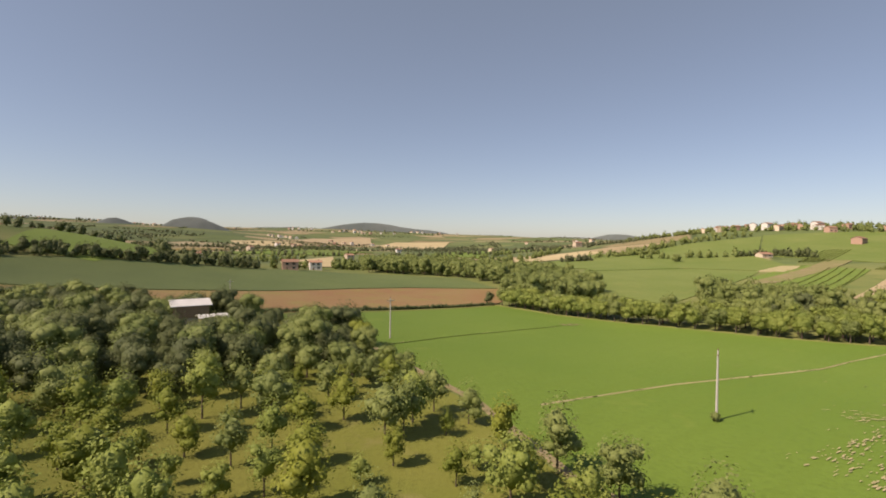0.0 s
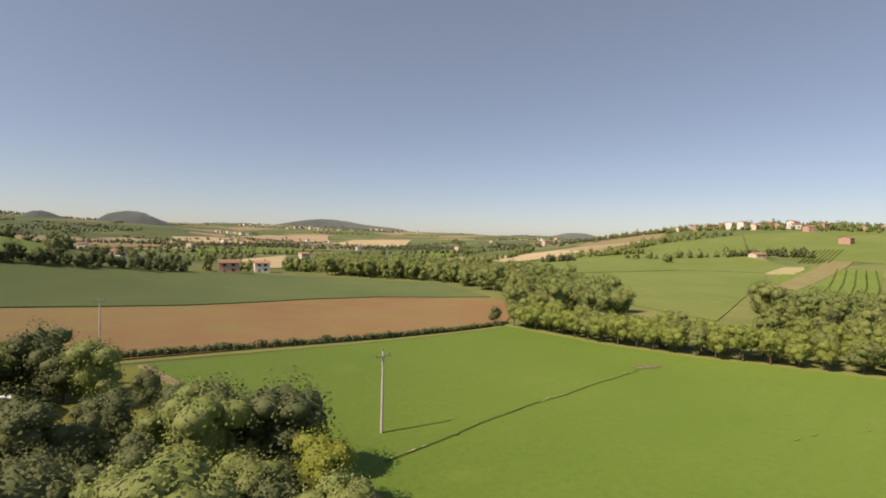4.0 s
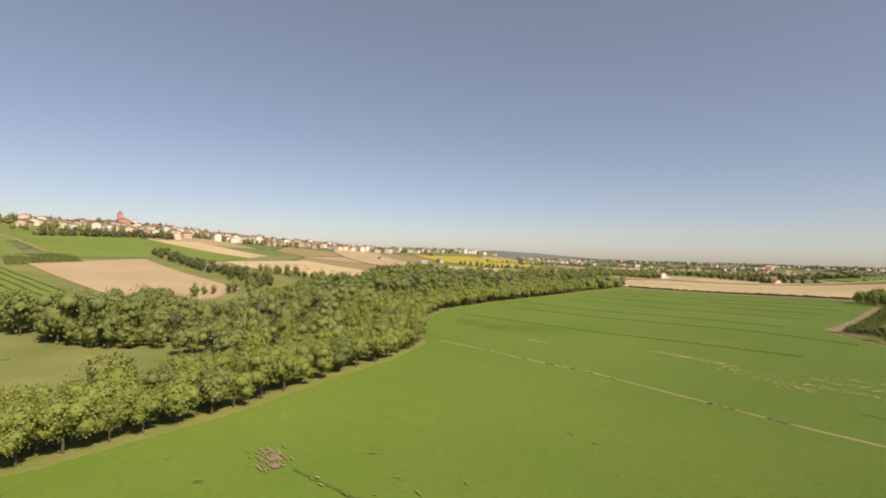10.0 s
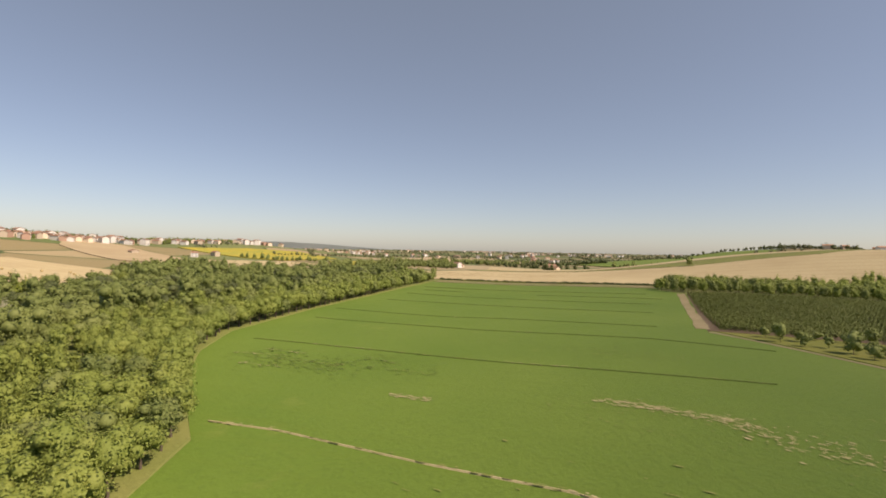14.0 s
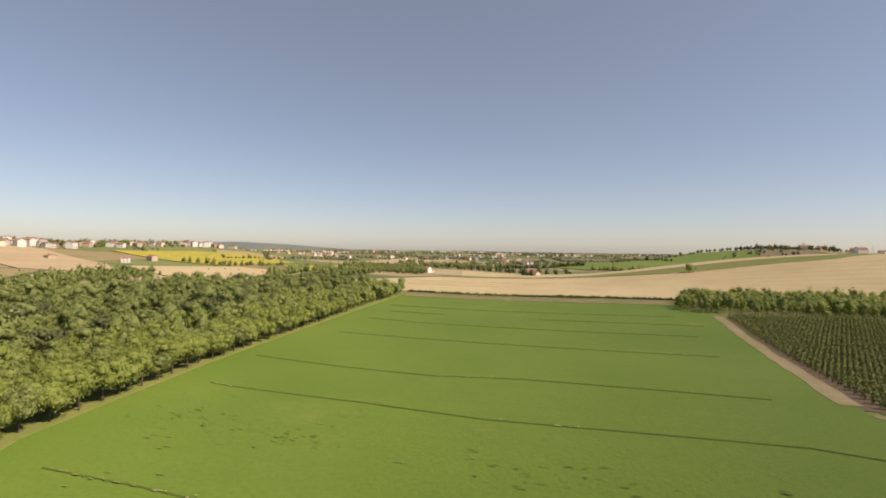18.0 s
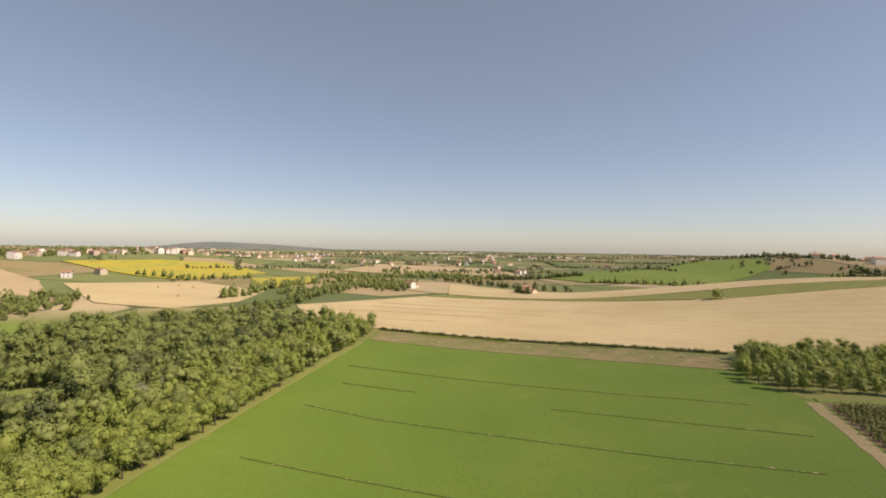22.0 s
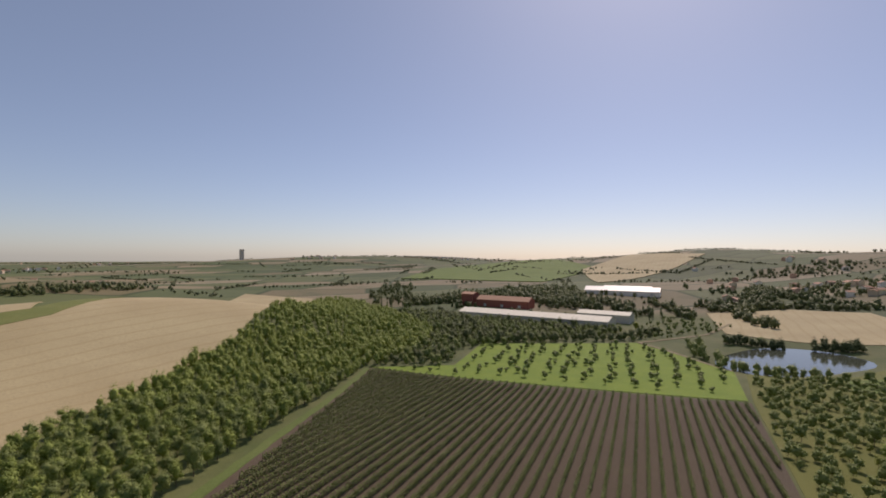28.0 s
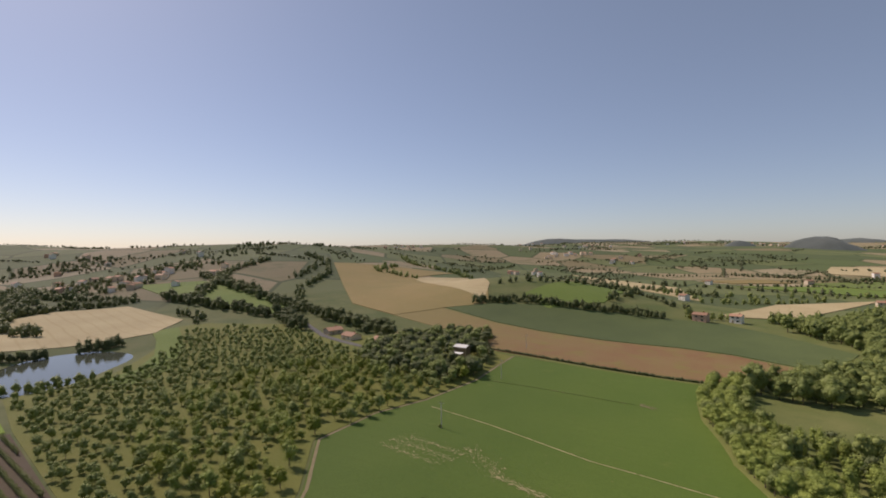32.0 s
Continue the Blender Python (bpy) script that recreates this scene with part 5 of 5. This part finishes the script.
def house(name, w, d, storeys, wall, roof, label, windows=2, shutters=False):
    """A rendered house with a tiled gable roof, its windows, shutters and door."""
    base = new(name)
    eave = 2.9 * storeys
    ridge = eave + d * 0.2
    part("wall", gabled(w, d, -1.5, eave, ridge), wall, base)
    top = part("roof", roof_slabs(w, d, eave, ridge), roof, base)
    part("chimney", block(w * 0.2, w * 0.2 + 0.7, 0.3, 1.0, eave, ridge + 0.9), M_BRICK, top)
    for side in (-1, 1):
        for s in range(storeys):
            for i in range(windows):
                x = (i - (windows - 1) / 2) * w / (windows + 0.4)
                y = side * d / 2
                z = 1.0 + 2.9 * s
                if side < 0 and s == 0 and i == 0:
                    part("door", block(x - 0.55, x + 0.55, y - 0.06, y + 0.06, 0, 2.1), M_WOODEN, base)
                    continue
                win = part("window", block(x - 0.5, x + 0.5, y - 0.05, y + 0.05, z, z + 1.35), M_GLASS, base)
                if shutters:
                    part("shutter", block(x - 1.0, x - 0.52, y - 0.07, y + 0.07, z, z + 1.35), M_SHUTTER, win)
                    part("shutter", block(x + 0.52, x + 1.0, y - 0.07, y + 0.07, z, z + 1.35), M_SHUTTER, win)
    return tagged(base, label, "house")


def put(ob, x, y, turn, sink=0.0):
    ob.matrix_world = pose(x, y, h(x, y) + 0.2 - sink, 0, 0, turn)
    return ob


PROTO = [
    put(house("house", 10, 8.5, 2, M_PLASTER, M_TILES, "cream plastered house with a clay tile roof"), 600, 600, 20),
    put(house("house", 9, 8, 2, M_WHITEWALL, M_TILES, "white rendered house with a clay tile roof"), 660, 505, 20),
    put(house("house", 14, 10, 2, M_PINK, M_TILES, "terracotta coloured house with a clay tile roof", 3), 462, 519, 30),
    put(house("house", 9, 8, 3, M_WHITEWALL, M_TILES, "tall white house with a clay tile roof"), 478, 484, 60),
    put(house("house", 16, 10, 3, M_PLASTER, M_TILES, "wide cream apartment house with a tile roof", 4), 640, 540, 35),
    put(house("house", 12, 9, 1, M_PLASTER, M_TILES, "low cream farmhouse with a clay tile roof"), 331, 480, 10),
]
PROTO += [
    put(house("farmhouse", 11, 8, 2, M_PINK, M_TILES, "reddish farmhouse with green shutters and a tile roof", 2, True), -102, 357, 20),
    put(house("farmhouse", 9, 7, 2, M_WHITEWALL, M_TILES, "white farmhouse with green shutters and a tile roof", 2, True), -90, 384, 20),
]
for ob in PROTO:
    ob["group"] = "houses of the countryside"
TOWN = pairs([410, 930, 470, 820, 520, 710, 580, 620, 640, 540, 716, 455, 800, 400, 900, 300, 1000, 180, 1100, 60, 1221, -158])
rt = random.Random(12)


def spot_houses(n, pick):
    for k in range(n):
        x, y = pick()
        far = math.hypot(x - 120, y - 30) > 640
        put(copy_thing(rt.choice(FAR[6:]) if far else PROTO[rt.choice((0, 0, 1, 1, 2, 3, 4, 0))], Matrix()), x, y, rt.uniform(-40, 60))


def on_ridge():
    i = rt.choice((1, 2, 3, 4, 5, 5, 5, 6, 6, 6, 6, 7, 7, 7, 8, 8, 8, 9, 9))
    t = rt.random()
    (x0, y0), (x1, y1) = TOWN[i], TOWN[i + 1]
    return x0 + (x1 - x0) * t + rt.uniform(-44, 24), y0 + (y1 - y0) * t + rt.uniform(-50, 20)


def plain_house(name, w, d, storeys, wall):
    """A far house: walls, roof and two windows."""
    base = new(name)
    part("wall", gabled(w, d, -1.5, 2.9 * storeys, 2.9 * storeys + d * 0.2), wall, base)
    part("roof", roof_slabs(w, d, 2.9 * storeys, 2.9 * storeys + d * 0.2), M_TILES, base)
    for x in (-w / 4, w / 4):
        part("window", block(x - 0.8, x + 0.8, -d / 2 - 0.05, -d / 2 + 0.05, 1, 2.4), M_GLASS, base)
    base["group"] = name.replace("_", " ") + "s"
    return tagged(base, "pale plastered house with a clay tile roof", "house")


FAR = [put(plain_house("far_house" if n < 6 else "town_house", *a), 1300 + 30 * n, -420 - 20 * n, 25 * n) for n, a in enumerate(((9, 8, 2, M_WHITEWALL), (10, 8, 2, M_PLASTER), (9, 8, 3, M_WHITEWALL), (13, 9, 2, M_PLASTER), (8, 7, 2, M_WHITEWALL), (9, 8, 2, M_PINK), (12, 9, 2, M_WHITEWALL), (11, 9, 2, M_PLASTER), (12, 10, 3, M_WHITEWALL), (14, 10, 2, M_PLASTER), (10, 8, 2, M_WHITEWALL), (11, 9, 2, M_PINK)))]
for k in range(150):
    if k % 6 == 0:
        hub_b, hub_r = rt.choice((rt.uniform(60, 175), rt.uniform(-75, 10))), rt.uniform(900, 2700)
    b, r = hub_b + rt.gauss(0, 2.2), hub_r + rt.gauss(0, 55)
    put(copy_thing(FAR[k % 6], Matrix()), 100 + r * math.sin(radians(b)), r * math.cos(radians(b)), rt.uniform(0, 360))
spot_houses(260, on_ridge)
spot_houses(14, lambda: (rt.gauss(745, 35), rt.gauss(445, 30)))
spot_houses(26, lambda: (rt.gauss(-640, 75), rt.gauss(-165, 70)))
spot_houses(12, lambda: (rt.gauss(-900, 120), rt.gauss(-330, 80)))
spot_houses(8, lambda: (rt.gauss(300, 30), rt.gauss(-900, 20)))
for x, y, k, a in ((590, -258, 1, 15), (600, -268, 5, 100), (468, -316, 5, 10), (482, -326, 0, 60), (841, 5, 0, 30), (818, 109, 5, 20), (800, 38, 1, 80), (-221, 470, 1, 0), (-103, 617, 0, 40), (-150, 70, 5, 25), (-118, 84, 5, 20), (-180, 62, 5, 110), (-420, -250, 0, 30), (-400, -235, 2, 10), (721, -582, 1, 20), (760, -570, 0, 60), (735, -610, 1, 100), (-380, 700, 1, 10), (-300, 820, 0, 70), (-60, 900, 1, 20), (120, 980, 0, 50), (300, 1000, 4, 20)):
    put(copy_thing(PROTO[k], Matrix()), x, y, a)


def far_farmsteads():
    """Hamlets and farms strewn over the far plain, joined, with pale walls and tiled roofs."""
    rng = np.random.default_rng(91)
    for lo, hi, count in ((52, 120, 130), (120, 185, 130), (185, 262, 60), (300, 372, 70)):
        vs, fs, ms, k = [], [], [], 0
        while k < count:
            b, r0 = radians(rng.uniform(lo, hi)), rng.uniform(1050, 3600)
            for _ in range(int(rng.integers(2, 16))):
                x, y = 100 + r0 * math.sin(b) + rng.normal(0, 60), r0 * math.cos(b) + rng.normal(0, 45)
                w, d, e, t = rng.uniform(3.5, 7), rng.uniform(3, 5), rng.uniform(4.5, 7.5), rng.uniform(0, 3.14)
                p = np.array([(-w, -d, -2), (w, -d, -2), (w, d, -2), (-w, d, -2), (-w, -d, e), (w, -d, e), (w, d, e), (-w, d, e), (-w, 0, e + 2.2), (w, 0, e + 2.2)])
                q = p.copy()
                q[:, 0], q[:, 1] = p[:, 0] * math.cos(t) - p[:, 1] * math.sin(t), p[:, 0] * math.sin(t) + p[:, 1] * math.cos(t)
                n = 10 * k
                vs.append(q + (x, y, h(x, y)))
                fs += [tuple(n + i for i in f) for f in ((0, 1, 5, 4), (1, 2, 6, 9, 5), (2, 3, 7, 6), (3, 0, 4, 8, 7), (4, 5, 9, 8), (6, 7, 8, 9))]
                wall = int(rng.integers(0, 2))
                ms += [wall] * 4 + [2, 2]
                k += 1
        me = mesh_of("far_farmsteads", np.concatenate(vs), fs, [M_WHITEWALL, M_PLASTER, M_TILES])
        me.polygons.foreach_set("material_index", np.array(ms, np.int32))
        tagged(new("far_farmsteads", me), "pale farmsteads and hamlets strewn over the far plain", "farmsteads", kind="stuff")


far_farmsteads()


def rect_thing(name, w, d, eave, ridge, wall, roof, label, x, y, turn, doors=0, sub=()):
    base = new(name)
    part("wall", gabled(w, d, -1.5, eave, ridge), wall, base)
    part("roof", roof_slabs(w, d, eave, ridge, 0.6, 0.15), roof, base)
    for i in range(doors):
        c = (i - (doors - 1) / 2) * w / doors
        part("door", block(c - 1.6, c + 1.6, -d / 2 - 0.08, -d / 2 + 0.08, 0, min(3.0, eave - 0.4)), M_STEEL, base)
    for i in range(int(w / 9)):
        c = (i + 0.5) * 9 - w / 2
        part("window", block(c + 2, c + 5, d / 2 - 0.07, d / 2 + 0.07, eave * 0.5, eave * 0.8), M_GLASS, base)
    put(base, x, y, turn)
    return tagged(base, label, "barn")


ang = math.degrees(math.atan2(136, -46))
rect_thing("long_barn", 140, 26, 5.6, 8.6, M_CONCRETE, M_FIBRE, "long low barn with a pale weathered sheet roof", -138, -300, ang, 6)
rect_thing("barn", 46, 20, 6.4, 8.6, M_CONCRETE, M_FIBRE, "flat pitched grey roofed barn", -194, -262, ang, 2)
rect_thing("brick_barn", 62, 17, 7.5, 11.5, M_BRICK, M_TILES, "red brick barn with a clay tile roof", -188, -384, ang, 3)
rect_thing("brick_house", 15, 14, 13.0, 15.0, M_BRICK, M_TILES, "tall red brick house beside the barn", -172, -424, ang)
rect_thing("white_shed", 90, 24, 5.0, 9.5, M_WHITEWALL, M_SHEET, "long white industrial shed with a bright roof", -372, -356, math.degrees(math.atan2(80, -36)), 5)
rect_thing("white_shed", 60, 16, 5.0, 7.0, M_WHITEWALL, M_SHEET, "white shed behind a longer one", -408, -370, math.degrees(math.atan2(80, -36)), 3)
# dark wood on the farm shed stands in for shade on its walls
rect_thing("farm_shed", 7.5, 5.5, 6.0, 7.0, M_WOODEN, M_SHEET, "farm shed with a bright white sheet roof and shade painted into dark walls", -56.5, 116, 35, 1)
rect_thing("lean_to", 5, 3.6, 4.2, 4.6, M_WOODEN, M_SHEET, "low lean-to with a white sheet roof", -48.5, 110, 35, 1)
rect_thing("tool_shed", 8, 6, 2.6, 3.4, M_PLASTER, M_TILES, "small shed with an old tile roof", -112, 118, 20, 1)
rect_thing("tool_shed", 14, 7, 2.8, 4.0, M_PLASTER, M_TILES, "small shed with an old tile roof", -128, 104, 30, 1)


def church(x, y, turn):
    base = new("church")
    part("nave", gabled(26, 14, -2, 11, 15), M_PINK, base)
    part("roof", roof_slabs(26, 14, 11, 15), M_TILES, base)
    tower = part("bell_tower", block(10, 15.5, -3, 3, -2, 21), M_PINK, base)
    bm = bmesh.new()
    bmesh.ops.create_cone(bm, segments=4, radius1=4.4, radius2=0.2, depth=5, matrix=pose(12.75, 0, 23.5, 0, 0, 45), cap_ends=True)
    part("spire", bm, M_TILES, tower)
    for s in (-3.05, 2.95):
        part("bell_opening", block(11.8, 13.7, s, s + 0.1, 15, 19), M_GLASS, tower)
    put(base, x, y, turn)
    tagged(base, "pinkish brick church with a square bell tower", "church")


church(716, 466, 35)


def tower_block(x, y):
    base = new("silo_tower")
    part("shaft", block(-7, 7, -7, 7, -2, 40), M_CONCRETE, base)
    part("head", block(-7.6, 7.6, -7.6, 7.6, 40, 46), M_CONCRETE, base)
    for k in range(3):
        part("band", block(-7.2, 7.2, -7.2, 7.2, 8 + 10 * k, 9 + 10 * k), M_STEEL, base)
    put(base, x, y, 20)
    tagged(base, "tall grey concrete tower on the plain", "tower")


tower_block(-435, -2260)


def lattice_mast(x, y, hgt):
    base = new("lattice_mast")
    for sx, sy in ((-1, -1), (1, -1), (1, 1), (-1, 1)):
        v, f = tube([(sx * 1.6, sy * 1.6, -0.5), (sx * 0.9, sy * 0.9, hgt * 0.6), (sx * 0.25, sy * 0.25, hgt)], [0.16, 0.13, 0.1], 5)
        ob = new("leg", mesh_of("leg", v, f, M_STEEL))
        ob.parent = base
    for k in range(9):
        r = 1.6 - 1.35 * k / 9
        z = hgt * (k + 0.5) / 9
        part("brace", block(-r, r, -r, r, z, z + 0.18), M_STEEL, base)
    v, f = tube([(0, 0, hgt - 2), (0, 0, hgt + 4)], [0.09, 0.05], 5)
    ob = new("antenna", mesh_of("antenna", v, f, M_STEEL))
    ob.parent = base
    put(base, x, y, 10)
    tagged(base, "grey steel lattice radio mast", "mast")


lattice_mast(256, -733, 30)


def power_pole(x, y, turn):
    base = new("power_pole")
    v, f = tube([(0, 0, -0.5), (0, 0, 4.5), (0, 0, 9.4)], [0.19, 0.155, 0.11], 10)
    shaft = new("shaft", mesh_of("shaft", v, f, M_CONCRETE, True))
    shaft.parent = base
    arm = part("crossarm", block(-1.1, 1.1, -0.06, 0.06, 8.7, 8.82), M_STEEL, base)
    for x0 in (-1.0, 0.0, 1.0):
        z = 8.82 if x0 else 9.4
        v, f = tube([(x0, 0, z), (x0, 0, z + 0.1), (x0, 0, z + 0.14), (x0, 0, z + 0.3)], [0.05, 0.09, 0.05, 0.03], 8)
        ob = new("insulator", mesh_of("insulator", v, f, M_GLAZED))
        ob.parent = arm
    put(base, x, y, turn)
    return tagged(base, "pale concrete power pole with a steel crossarm", "pole", "power poles")


power_pole(38.9, 65.2, 60)
power_pole(-9.5, 115.8, 40)
power_pole(-67, 165, 40)


def bales():
    rng = random.Random(3)
    bm = bmesh.new()
    bmesh.ops.create_cone(bm, segments=14, radius1=0.75, radius2=0.75, depth=1.3, cap_ends=True, matrix=pose(0, 0, 0.75, 90, 0, 0))
    bmesh.ops.bevel(bm, geom=bm.edges[:], offset=0.06, segments=1, affect="EDGES")
    first = bpy.data.meshes.new("straw_bale")
    bm.to_mesh(first)
    bm.free()
    first.materials.append(M_STRAW)
    places = scatter([455, 240, 520, 208, 429, 132, 375, 130, 360, 205], 24, 5, 0.4, 20) + scatter([700, 20, 720, -60, 616, -95, 540, -40], 40, 6, 0.4)
    for x, y in places:
        ob = new("straw_bale", first)
        put(ob, x, y, rng.uniform(0, 180))
        ob.location.z += 0.55
        tagged(ob, "round straw bale on a harvested field", "bale", "straw bales")


bales()
for n, (x, y) in enumerate(scatter([-215, -215, -260, -235, -290, -440, -215, -450, -222, -330], 17, 31, 0.45) + scatter([-60, -440, -150, -450, -160, -520, -60, -500], 15, 32, 0.45)):
    plant("cypress_tree", "cypress", M_DARKLEAF, x, y, rnd.uniform(0.7, 1.1), 30 * n, n, "dark slender cypress near the barns", "cypresses")
for n, (x, y, s) in enumerate([(13, 49, 1.3), (17, 43, 1.2), (22, 36, 1.25), (5, 62, 1.0), (-3, 57, 1.3)]):
    plant("border_tree", "young", M_WOOD, x, y, s, 50 * n, n, "taller young tree at the border of the crop", "trees at the crop border")
for n, (x, y, s) in enumerate([(-184, -132, 0.8), (-207, -92, 0.6), (-108, -60, 0.6), (-118, -52, 0.5), (-96, -66, 0.55)]):
    plant("pond_tree", "wood", M_WOOD, x, y, s, 60 * n, n, "round tree standing by the pond", "trees by the pond")
plant("yellow_tree", "wood", M_YOUNG, -169, -217, 0.7, 10, 2, "yellowish green round tree by the barn", "single trees")
